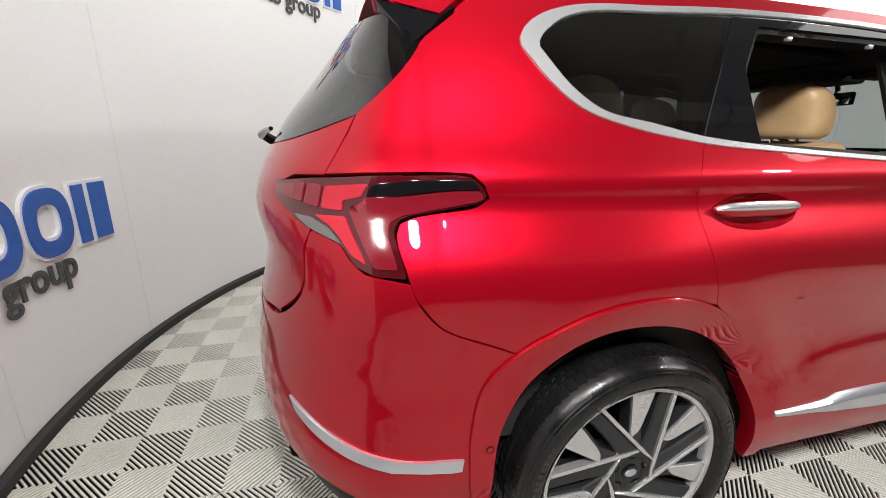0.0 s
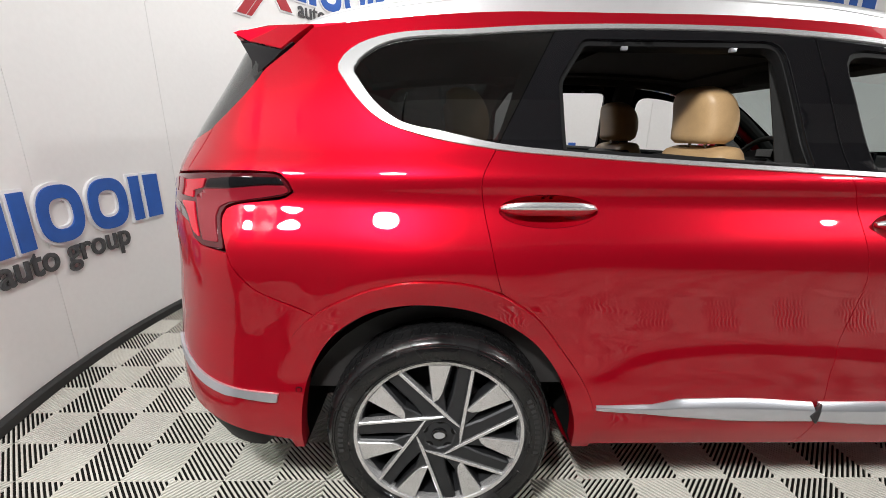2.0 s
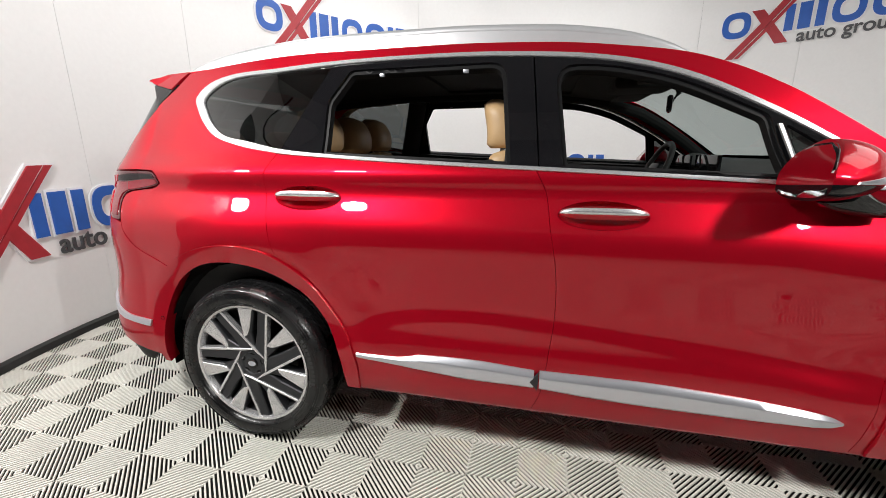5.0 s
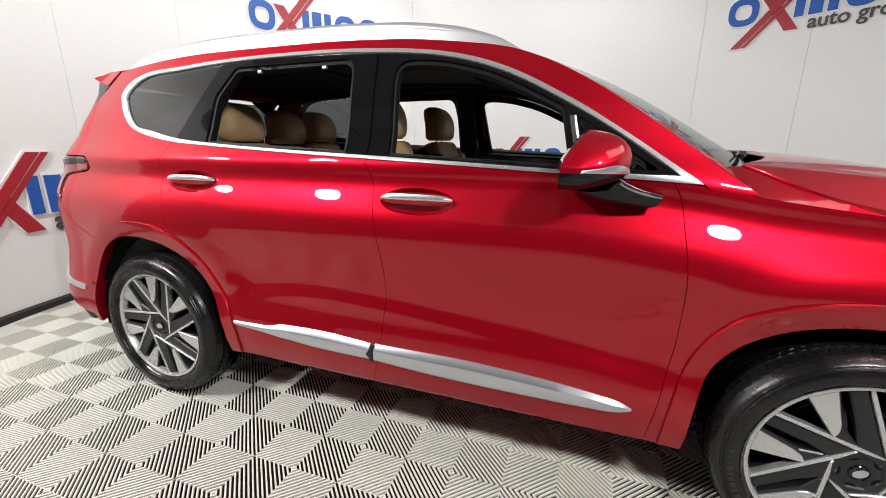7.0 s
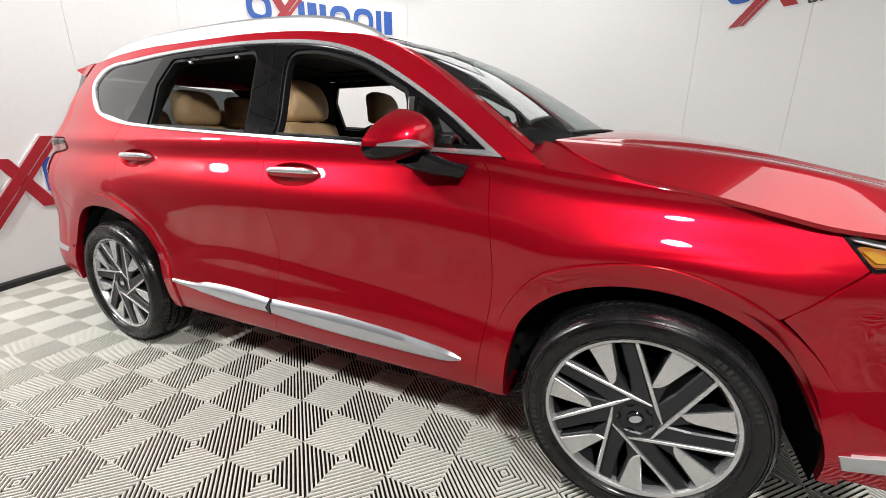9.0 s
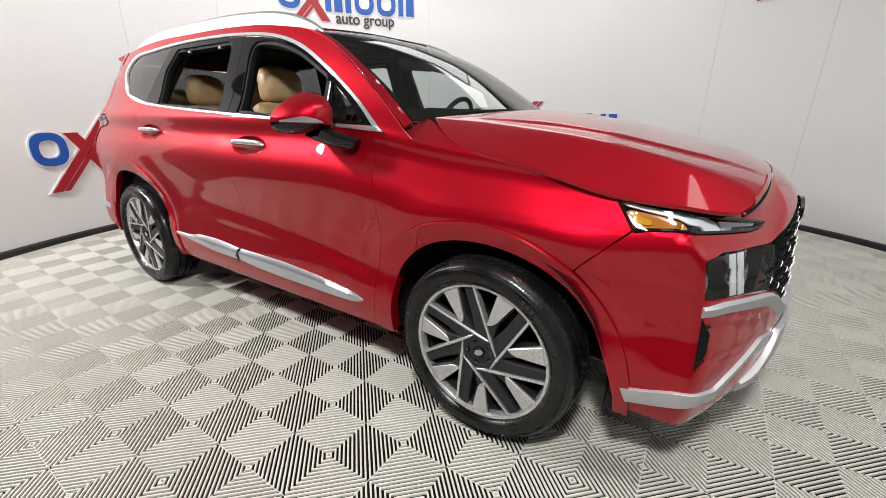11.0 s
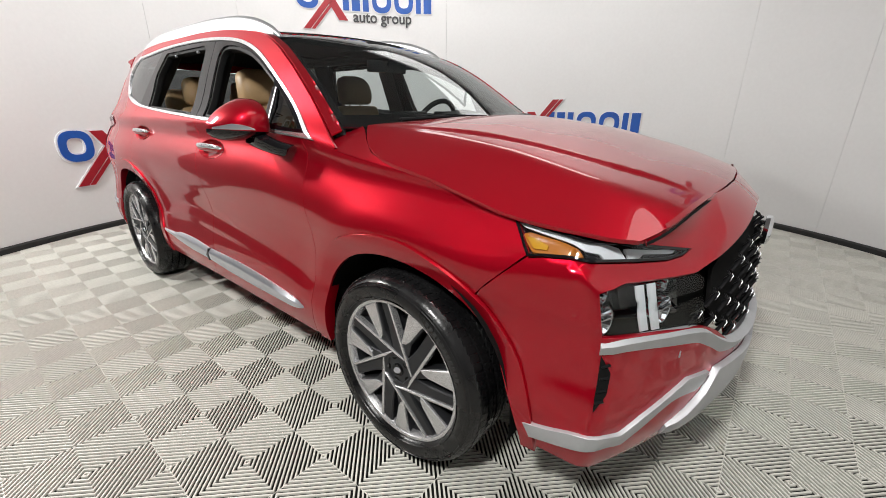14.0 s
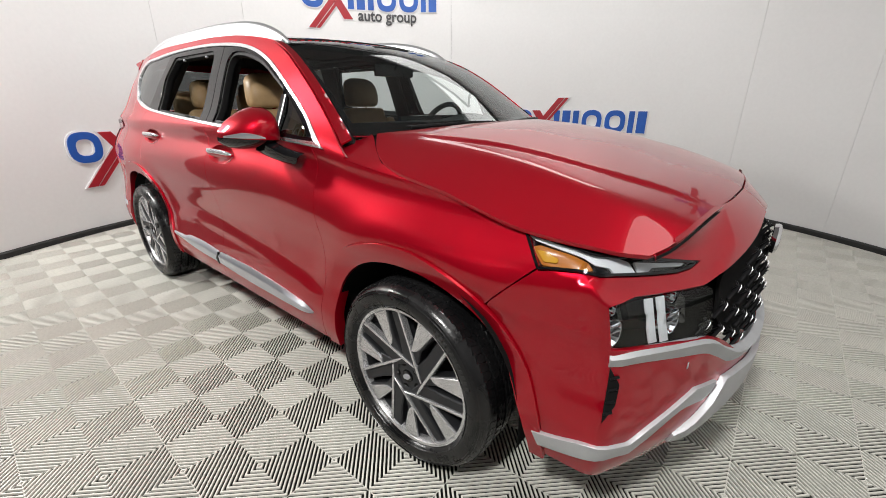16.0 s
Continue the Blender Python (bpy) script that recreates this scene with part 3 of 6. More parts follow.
DLO = spline(BELT[:-1] + [(2.285, 1.150)], 0.025) + spline(TOPLINE, 0.025)[1:-1]
GLASS_TOP = [(2.225, 1.172), (2.075, 1.280), (1.884, 1.397), (1.650, 1.513), (1.442, 1.573), (1.09, 1.612), (0.66, 1.623), (0.31, 1.614), (0.09, 1.598), (-0.165, 1.573), (-0.228, 1.540), (-0.264, 1.500), (-0.264, 1.484)]
GLASS_LOW = [(-0.264, 1.484), (-0.198, 1.397), (-0.124, 1.343), (0.01, 1.314), (0.16, 1.284), (0.384, 1.262), (0.9, 1.232), (1.181, 1.219), (1.563, 1.201), (1.997, 1.180), (2.225, 1.172)]
DLO_IN = spline(GLASS_LOW, 0.025) + spline(GLASS_TOP, 0.025)[1:-1]

CORE = Vector((1.3, 0, 0.9))


def cup_loop(hx, hz):
    return [Vector((hx + 0.142 * math.cos(a), hz - 0.002 + 0.045 * math.sin(a))) for a in (math.tau * k / 40 for k in range(40))]


def side_panels(mir):
    # body side: quarter, roof rail and pillars in one pressing
    tl = [(-0.872, 1.190), (-0.736, 1.197), (-0.508, 1.198), (-0.468, 1.194), (-0.442, 1.170), (-0.430, 1.141), (-0.454, 1.125), (-0.534, 1.112), (-0.624, 1.101), (-0.653, 1.091), (-0.665, 1.07), (-0.644, 0.976)]
    out = (spline(REAR_GAP, 0.02)[:-1] + [p for p in spline(BELT[:5][::-1], 0.02)][:-1] + spline(TOPLINE[::-1], 0.02)[:-1]
           + line([(2.29, 1.148), (2.30, 1.135), (2.40, 1.120)], 0.02) + [Vector((x, edge_z(x))) for x in np.linspace(2.42, -0.40, 110)]
           + line([(-0.469, 1.559), (-0.578, 1.473), (-0.803, 1.325), (-0.818, 1.283)], 0.02) + spline(tl, 0.02)
           + spline([(-0.626, 0.936), (-0.545, 0.861), (-0.40, 0.800), (-0.372, 0.788)], 0.02) + cut(R_OUT, -0.355, 0.16))
    panel("body_side", [out], skin, PAINT, CAR, mirror=mir, step=0.025, fine=(0.50, 1.15))
    # doors
    rd = (spline(REAR_GAP[::-1], 0.02) + cut(R_OUT, 0.195, 0.51) + [Vector((0.52, 0.305))] + line([(0.56, 0.308), (1.19, 0.312)], 0.03)
          + spline(B_GAP, 0.02) + spline([(1.16, 1.207), (0.9, 1.219), (0.384, 1.248), (0.18, 1.2625)], 0.03))
    rear_door = panel("rear_door", [rd, cup_loop(0.309, 1.099)], skin, PAINT, CAR, mirror=mir, step=0.025, fine=(0.50, 1.15))
    fd = (spline(B_GAP[::-1], 0.02) + line([(1.23, 0.312), (2.2, 0.300)], 0.03) + spline(FRONT_GAP, 0.02)
          + spline([(2.18, 1.156), (1.997, 1.166), (1.563, 1.188), (1.21, 1.204)], 0.03))
    front_door = panel("front_door", [fd, cup_loop(1.403, 1.064)], skin, PAINT, CAR, mirror=mir, step=0.025, fine=(0.50, 1.15))
    # fender
    crest = [(2.30, 1.136), (2.42, 1.121), (2.555, 1.102), (2.72, 1.08), (2.894, 1.052), (3.02, 1.027), (3.145, 1.0)]
    ff = (spline(FRONT_GAP, 0.02) + [Vector((2.285, 1.146))] + spline(crest, 0.03) + line([(3.165, 0.985), (3.222, 0.912)], 0.02)
          + spline([(3.108, 0.800), (3.065, 0.752)], 0.02) + cut(F_OUT, 2.275, 3.06)[::-1] + [Vector((2.262, 0.305))])
    panel("front_fender", [ff], skin, PAINT, CAR, mirror=mir, step=0.025, fine=(0.50, 1.15))

    def fender_top(x, t):
        zc = interp([p[0] for p in crest], [p[1] for p in crest], x)
        a = skin(x, zc)
        ye = interp([2.30, 2.42, 2.52, 2.62, 2.9, 3.14], [0.66, 0.733, 0.808, 0.858, 0.859, 0.862], x)
        b = bonnet(max(x, 2.36), -ye + 0.014)
        b.x = x
        b.z -= 0.007
        return a.lerp(b, t)

    panel("fender_top", [line([(2.31, 0.0), (3.16, 0.0), (3.16, 1.0), (2.31, 1.0)], 0.025, True)], fender_top, PAINT, CAR, mirror=mir, step=0.05, gap=0, depth=0)
    # arch bands
    for nm, a, b in (("rear_arch_trim", R_OUT, R_IN), ("front_arch_trim", F_OUT, F_IN)):
        panel(nm, [spline(a, 0.02) + spline(b, 0.02)[::-1]], skin, PAINT, CAR, mirror=mir, out=0.009, depth=0.05, gap=0.001, step=0.016)
    # window surround, pillars, glass
    panel("window_chrome", [DLO, DLO_IN], skin, WINDOW_TRIM, CAR, "bright chrome window surround", mirror=mir, out=0.005, depth=0.010, gap=0.001, step=0.02)
    q = [p for p in spline(GLASS_LOW, 0.02) if p[0] < 0.155] + line([(0.165, 1.283), (0.342, 1.613)], 0.02) + [p for p in spline(GLASS_TOP, 0.02) if p[0] < 0.33]
    panel("quarter_window", [q], skin, PRIVACY, CAR, "dark tinted quarter window", mirror=mir, out=-0.004, depth=0.006)
    hole_r = round_poly([(0.428, 1.592, 0.02), (1.050, 1.594, 0.06), (1.090, 1.229, 0.01), (0.354, 1.264, 0.01), (0.348, 1.470, 0.02)], step=0.03)
    c = line([(0.165, 1.283), (0.342, 1.613)], 0.02)[::-1] + [p for p in spline(GLASS_LOW, 0.02) if 0.17 < p[0] < 1.185] + line([(1.187, 1.220), (1.150, 1.608)], 0.02) + [p for p in spline(GLASS_TOP, 0.02) if 0.36 < p[0] < 1.14]
    panel("rear_door_frame", [c, hole_r], skin, GLOSS_BLACK, rear_door, "gloss black window frame", mirror=mir, out=-0.002, depth=0.035, gap=0.0015, step=0.03)
    hole_f = round_poly([(1.228, 1.574, 0.08), (1.41, 1.566, 0.1), (1.63, 1.511, 0.1), (1.885, 1.382, 0.02), (1.93, 1.192, 0.01), (1.270, 1.223, 0.01)], step=0.03)
    hole_t = round_poly([(1.93, 1.350, 0.01), (2.17, 1.188, 0.02), (1.965, 1.203, 0.01)], step=0.03)
    c = line([(1.153, 1.608), (1.190, 1.220)], 0.02) + [p for p in spline(GLASS_LOW, 0.02) if p[0] > 1.2] + [p for p in spline(GLASS_TOP, 0.02) if p[0] > 1.16][1:]
    panel("front_door_frame", [c, hole_f, hole_t], skin, GLOSS_BLACK, front_door, "gloss black window frame", mirror=mir, out=-0.002, depth=0.035, gap=0.0015, step=0.03)
    panel("front_quarter_window", [hole_t], skin, PRIVACY, front_door, "small dark tinted window", mirror=mir, out=-0.008, depth=0.004, gap=0)
    # rubber seals round the window openings, set inboard
    for hole, door in ((hole_r, rear_door), (hole_f, front_door)):
        panel("window_seal", [hole, shrink(hole, 0.013)], skin, BLACK, door, "black rubber window seal", mirror=mir, out=-0.012, depth=0.03, gap=0, step=0.03)
    # divider bar of the front window
    d = [skin(x, z) + Vector((0, -0.003, 0)) for x, z in ((1.910, 1.350), (1.945, 1.200))]
    tube("window_bar", [Vector((p.x, -p.y if mir else p.y, p.z)) for p in d], 0.012, CHROME, front_door, "bright window divider bar", flat=0.4)
    # side moulding in two pieces with a notch: an upper ledge over a leaning face
    def moulding(door, top, low, slant):
        rings = []
        x0, x1 = top[0][0], top[-1][0]
        n = int((x1 - x0) / 0.02)
        for k in range(n + 1):
            x = x0 + (x1 - x0) * k / n
            zt, zb = interp(*zip(*top), x), interp(*zip(*low), x)
            h = zt - zb
            ring = []
            for f, o in ((1.02, -0.004), (1.0, 0.004), (0.74, 0.018), (0.66, 0.0195), (0.10, 0.0165), (0.0, 0.010), (-0.02, -0.004)):
                z = zb + h * f
                xx = x + (slant * (f - 0.5) if k in (0, n) else 0.0)
                y = half_width(xx, z) + (o * min(1.0, h / 0.05) if o > 0 else o)
                ring.append(Vector((xx, y if mir else -y, z)))
            rings.append(ring)
        loft("side_moulding", rings, SILVER, door, "bright silver lower door moulding", angle=25)
    moulding(rear_door, [(0.502, 0.478), (0.67, 0.478), (0.72, 0.485), (0.768, 0.496), (0.95, 0.499), (1.208, 0.486)], [(0.502, 0.460), (0.78, 0.437), (1.0, 0.421), (1.208, 0.420)], 0.0)
    moulding(front_door, [(1.228, 0.487), (1.55, 0.488), (1.76, 0.481), (2.05, 0.458), (2.13, 0.445), (2.172, 0.426)], [(1.228, 0.419), (1.45, 0.405), (1.70, 0.399), (1.90, 0.398), (2.06, 0.401), (2.13, 0.406), (2.172, 0.417)], 0.0)
    panel("moulding_notch", [line([(1.194, 0.447), (1.226, 0.488), (1.222, 0.416)], 0.02, True)], skin, ALLOY_DARK, rear_door, mirror=mir, out=0.021, depth=0.012, step=0.02)
    # sill under the doors
    V = []
    for x in np.linspace(0.46, 2.33, 20):
        w = half_width(x, 0.31)
        V.append([Vector((x, s * (1 if mir else -1), z)) for s, z in ((w - 0.012, 0.318), (w - 0.014, 0.300), (w - 0.05, 0.262), (w - 0.14, 0.235), (w - 0.3, 0.24))])
    loft("sill", V, PAINT, CAR, closed=False)
    # handles
    for door, hx, hz in ((rear_door, 0.309, 1.099), (front_door, 1.403, 1.064)):
        sg = 1 if mir else -1

        def bowl(x, z, hx=hx, hz=hz):
            p = skin(x, z)
            r = ((x - hx) / 0.142) ** 2 + ((z - hz + 0.002) / 0.045) ** 2
            return p + Vector((0, 0.036 * max(0.0, 1 - r) ** 0.8 - 0.0005, 0))
        panel("handle_cup", [cup_loop(hx, hz)], bowl, PAINT, door, mirror=mir, depth=0, gap=0, step=0.012)
        rings, strip = [], []
        for k in range(29):
            u = -1 + 2 * k / 28
            x = hx + 0.139 * u
            base = abs(skin(x, hz).y)
            w = (1 - u ** 4) ** 0.6
            y, zc, h = base + 0.004 + 0.024 * w, hz + 0.004 + 0.004 * w, 0.006 + 0.014 * w
            rings.append([Vector((x, sg * (y + a), zc + b * h)) for a, b in ((-0.018 * w - 0.004, 0.75), (-0.006, 1.0), (0.001, 0.7), (0.004, 0.1), (0.001, -0.6), (-0.006, -1.0), (-0.018 * w - 0.004, -0.8))])
            strip.append([Vector((x, sg * (y + a), zc + b * h)) for a, b in ((-0.005, 0.98), (0.0015, 0.98), (0.0065, 0.45), (0.0065, 0.05), (0.003, -0.12))])
        h = loft("door_handle", rings, PAINT, door, "body coloured door handle with chrome strip", angle=60)
        loft("chrome_strip", strip, WINDOW_TRIM, h, "bright chrome strip on the handle", closed=False, angle=60)


both(side_panels)

# bonnet
hood_half = [(2.415, -0.70), (2.52, -0.795), (2.62, -0.845), (2.9, -0.850), (3.14, -0.852), (3.30, -0.836), (3.40, -0.803), (3.46, -0.765)]
edge_half = spline(hood_half, 0.02)
hh = edge_half + [Vector((seam_x(y), y)) for y in np.linspace(-0.75, 0.75, 76)] + [Vector((p.x, -p.y)) for p in edge_half[::-1]]
rear = spline([(2.415, 0.70), (2.50, 0.58), (2.575, 0.35), (2.61, 0.0), (2.575, -0.35), (2.50, -0.58), (2.415, -0.70)], 0.04)[1:-1]


def bonnet_creased(x, y):
    p = bonnet(x, y)
    yc = interp([2.4, 2.74, 2.9, 3.05, 3.19, 3.31, 3.42, 3.58], [0.64, 0.57, 0.525, 0.497, 0.462, 0.430, 0.405, 0.395], x)
    k = max(0.0, min(1.0, (yc + 0.045 - abs(y)) / 0.045))
    fade = max(0.0, min(1.0, (3.57 - x) / 0.22)) * max(0.0, min(1.0, (x - 2.45) / 0.35))
    p.z += 0.010 * k * k * (3 - 2 * k) * fade
    return p


# near-black strip laid in the hood's front gap, in place of its shade
seam = []
for y in np.linspace(-0.755, 0.755, 61):
    seam.append(Vector((seam_x(y) + 0.0025, y, hood_z(seam_x(y), y) - 0.012)))
tube("hood_gap_strip", seam, 0.0040, VOID, CAR, "near-black strip for the shade in the gap at the hood's front edge", seg=6)
panel("hood", [hh + rear], bonnet_creased, PAINT, CAR, gap=0.0012, step=0.0115, core=Vector((2.9, 0, 0.6)))

# roof and windscreen
panel("roof", [line([(-0.42, -0.985), (1.60, -0.985), (1.60, 0.985), (-0.42, 0.985)], 0.06, True)], crown, PAINT, CAR, step=0.08, core=Vector((0.6, 0, 1.0)))
panel("panorama_roof_glass", [round_poly([(0.15, -0.80), (1.60, -0.86), (1.60, 0.86), (0.15, 0.80)], 0.05, step=0.06)], crown, GLOSS_BLACK, CAR, "black panoramic roof glass", out=0.004, step=0.08, core=Vector((0.6, 0, 1.0)))
ws = line([(1.63, -0.965), (2.0, -0.955), (2.33, -0.94)], 0.04) + line([(2.36, -0.5), (2.36, 0.5)], 0.1) + line([(2.33, 0.94), (2.0, 0.955), (1.63, 0.965)], 0.04)
wi = line([(1.665, -0.925), (2.0, -0.925), (2.265, -0.91)], 0.04) + line([(2.285, -0.5), (2.285, 0.5)], 0.1) + line([(2.265, 0.91), (2.0, 0.925), (1.665, 0.925)], 0.04)
WSC = Vector((1.2, 0, 0.9))
panel("windscreen", [ws], crown, SCREEN_GLASS, CAR, "clear laminated windscreen", out=-0.002, depth=0.005, step=0.07, core=WSC)
panel("windscreen_band", [ws, wi], crown, GLOSS_BLACK, CAR, "black printed windscreen border", out=-0.009, depth=0.0, gap=0, step=0.05, core=WSC)
for sd in (-1, 1):
    panel("pillar_cover", [line([(1.56, 0.958 * sd), (2.345, 0.952 * sd), (2.365, 1.0 * sd), (1.56, 1.0 * sd)], 0.03, True)], crown, PAINT, CAR, "body coloured windscreen pillar", out=0.002, depth=0.008, gap=0, step=0.02, core=WSC)
# cowl and wipers
rings = []
for y in np.linspace(-0.74, 0.74, 31):
    t = abs(y) / 0.74
    xa, xb = 2.56 - 0.20 * t ** 2.2, 2.63 - 0.20 * t ** 2.2
    z = 1.196 - 0.022 * t * t
    rings.append([Vector((xa - 0.02, y, z + 0.012)), Vector((xa + 0.02, y, z)), Vector((xb, y, z - 0.012)), Vector((xb, y, z - 0.05)), Vector((xa - 0.05, y, z - 0.05))])
loft("cowl", rings, BLACK, CAR, "black plastic cowl under the windscreen")
for y0, y1, x0, x1 in ((-0.55, 0.05, 2.475, 2.575), (0.10, 0.66, 2.575, 2.42)):
    pts = [Vector((x0 + (x1 - x0) * k / 10 - 0.02 + 0.035 * math.sin(math.pi * k / 10), y0 + (y1 - y0) * k / 10, 1.222 + 0.010 * math.sin(math.pi * k / 10))) for k in range(11)]
    w = tube("wiper", pts, 0.008, BLACK, CAR, seg=6)
    tube("blade", [p + Vector((-0.02, 0, 0.004)) for p in pts], 0.004, RUBBER, w, seg=5)


def roof_rail(mir):
    pts, rad = [], []
    sg = 1 if mir else -1
    for k in range(61):
        u = k / 60
        x = -0.50 + 2.19 * u
        s = 0.905
        base = crown(x, s)
        lift = interp([0, 0.07, 0.16, 0.3, 0.5, 0.75, 0.88, 0.96, 1.0], [0.0, 0.026, 0.040, 0.050, 0.054, 0.050, 0.040, 0.016, -0.004], u)
        pts.append(Vector((base.x, sg * abs(base.y), base.z + lift)))
        rad.append(interp([0, 0.04, 0.15, 0.85, 0.96, 1.0], [0.008, 0.019, 0.022, 0.022, 0.017, 0.006], u))
    r = tube("roof_rail", pts, rad, RAIL, CAR, "bright silver roof rail", seg=12)
    rings = []
    for k in range(1, 60):
        p = pts[k]
        base = crown(-0.50 + 2.19 * k / 60, 0.905).z - 0.012
        rings.append([p + Vector((0, 0.020, 0)), Vector((p.x, p.y + 0.024, base)), Vector((p.x, p.y - 0.026, base)), p + Vector((0, -0.020, 0))])
    loft("rail_base", rings, RAIL, r)


both(roof_rail)


# ---- tail ----
def tail_parts(mir):
    bmp = (spline([(-0.372, 0.786), (-0.40, 0.797), (-0.545, 0.858), (-0.626, 0.934), (-0.642, 0.97)], 0.02)
           + spline([(-0.764, 0.988), (-0.80, 1.018), (-0.82, 1.05), (-0.875, 1.082), (-0.93, 1.02), (-0.966, 0.909), (-1.053, 0.823), (-1.18, 0.795), (-1.5, 0.79)], 0.03)
           + line([(-1.5, 0.50), (-1.1, 0.475), (-0.865, 0.44), (-0.66, 0.395), (-0.47, 0.352)], 0.03) + spline(R_OUT[1:5], 0.02)[:-1])
    panel("rear_bumper", [bmp], skin, PAINT, CAR, mirror=mir, step=0.024)
    panel("bumper_skirt", [line([(-0.50, 0.36), (-0.66, 0.398), (-0.865, 0.443), (-1.1, 0.478), (-1.5, 0.503), (-1.5, 0.30), (-1.0, 0.28), (-0.6, 0.29)], 0.03, True)], skin, BLACK, CAR, mirror=mir, out=-0.02)
    panel("reflector_trim", [spline([(-0.985, 0.63), (-0.93, 0.612), (-0.87, 0.591), (-0.776, 0.563), (-0.649, 0.541), (-0.499, 0.529)], 0.02) + line([(-0.505, 0.500), (-0.53, 0.500)], 0.02) + spline([(-0.69, 0.515), (-0.80, 0.538), (-0.90, 0.571), (-0.96, 0.60)], 0.02)],
          skin, SILVER, CAR, "bright silver bumper trim", mirror=mir, out=0.008, depth=0.012, step=0.018)
    panel("tailgate", [spline([(-0.872, 1.188), (-0.822, 1.283), (-0.806, 1.318)], 0.02) + spline([(-0.93, 1.285), (-1.048, 1.262), (-1.25, 1.245), (-1.5, 1.24)], 0.03) + line([(-1.5, 0.80), (-1.18, 0.80)], 0.04)
          + spline([(-1.06, 0.828), (-0.97, 0.915), (-0.935, 1.025), (-0.885, 1.09), (-1.02, 1.12), (-1.045, 1.15), (-0.98, 1.182)], 0.03)], skin, PAINT, CAR, mirror=mir)
    panel("rear_window", [spline([(-0.806, 1.322), (-0.70, 1.385), (-0.578, 1.470), (-0.56, 1.50)], 0.03) + line([(-0.62, 1.56), (-1.5, 1.585)], 0.05) + spline([(-1.5, 1.245), (-1.25, 1.25), (-1.048, 1.267), (-0.93, 1.29)], 0.03)], skin, PRIVACY, CAR, "dark tinted rear window", mirror=mir, out=-0.004, depth=0.008)
    lamp = [(-1.054, 1.164), (-0.917, 1.180), (-0.736, 1.192), (-0.508, 1.194), (-0.471, 1.190), (-0.446, 1.168), (-0.434, 1.142), (-0.458, 1.129), (-0.534, 1.116), (-0.624, 1.106), (-0.657, 1.096), (-0.671, 1.072), (-0.650, 0.981), (-0.737, 0.986), (-0.785, 1.003), (-0.812, 1.043), (-0.894, 1.066), (-0.967, 1.096), (-1.04, 1.127)]
    tl = panel("tail_lamp", [round_poly(lamp, 0.010, step=0.02)], skin, RED_DARK, CAR, "red tail lamp with dark surround", mirror=mir, out=0.003, depth=0.02, step=0.02)
    segs = [("lens_segment", RED_LENS, "bright red lens", [(-0.860, 1.165), (-0.742, 1.174), (-0.757, 1.147), (-0.806, 1.136), (-0.802, 1.114), (-0.862, 1.116)]),
            ("lens_segment", RED_LENS, "bright red lens", [(-0.880, 1.100), (-0.795, 1.102), (-0.752, 1.008), (-0.787, 1.024), (-0.815, 1.062), (-0.836, 1.080)]),
            ("lens_segment", RED_MID, "deep red lens", [(-1.03, 1.156), (-0.925, 1.168), (-0.925, 1.124), (-1.02, 1.135)]),
            ("lens_segment", RED_MID, "deep red lens", [(-0.915, 1.169), (-0.870, 1.166), (-0.872, 1.116), (-0.915, 1.122)]),
            ("lens_body", RED_MID, "deep red lens", [(-0.786, 1.120), (-0.745, 1.144), (-0.655, 1.146), (-0.509, 1.158), (-0.452, 1.158), (-0.443, 1.142), (-0.462, 1.134), (-0.534, 1.121), (-0.645, 1.107), (-0.680, 1.092), (-0.688, 1.068), (-0.672, 1.000), (-0.734, 1.002)]),
            ("lens_cap", GLOSS_BLACK, "gloss black lens cap", [(-0.745, 1.150), (-0.726, 1.173), (-0.626, 1.181), (-0.471, 1.181), (-0.453, 1.164), (-0.509, 1.163), (-0.655, 1.152)])]
    for nm, mt, lb, g in segs:
        panel(nm, [round_poly(g, 0.007, step=0.012)], skin, mt, tl, lb, mirror=mir, out=0.0065, depth=0.004, step=0.02, gap=0)
    panel("reverse_lens", [round_poly([(-0.81, 1.046), (-0.90, 1.072), (-0.95, 1.096), (-0.89, 1.094), (-0.84, 1.075)], 0.006, step=0.015)], skin, REVERSE_LENS, tl, "clear reversing lens", mirror=mir, out=0.006, depth=0.004, step=0.02, gap=0)
    # red spoiler end and the black fin under it
    def end_face(x, z):
        return Vector((x, -half_width(x, z) - 0.002, z))
    panel("spoiler_end", [line([(-0.40, 1.632), (-0.448, 1.600), (-0.500, 1.556), (-0.58, 1.575), (-0.650, 1.594), (-0.658, 1.602), (-0.648, 1.616), (-0.55, 1.632)], 0.02, True)], end_face, PAINT, CAR, mirror=mir, out=0.002, depth=0.06, step=0.03)
    panel("spoiler_fin", [line([(-0.46, 1.580), (-0.500, 1.550), (-0.520, 1.527), (-0.587, 1.471), (-0.598, 1.524), (-0.622, 1.556), (-0.648, 1.590), (-0.57, 1.590)], 0.02, True)], end_face, GLOSS_BLACK, CAR, "gloss black spoiler fin", mirror=mir, out=-0.003, depth=0.05, step=0.025)
    c = skin(-0.435, 0.545)
    tube("parking_sensor", [Vector((c.x + 0.009 * math.cos(a), (1 if mir else -1) * (abs(c.y) + 0.010), c.z + 0.009 * math.sin(a))) for a in (math.tau * k / 16 for k in range(16))], 0.0014, VOID, CAR, seg=5, closed=True)


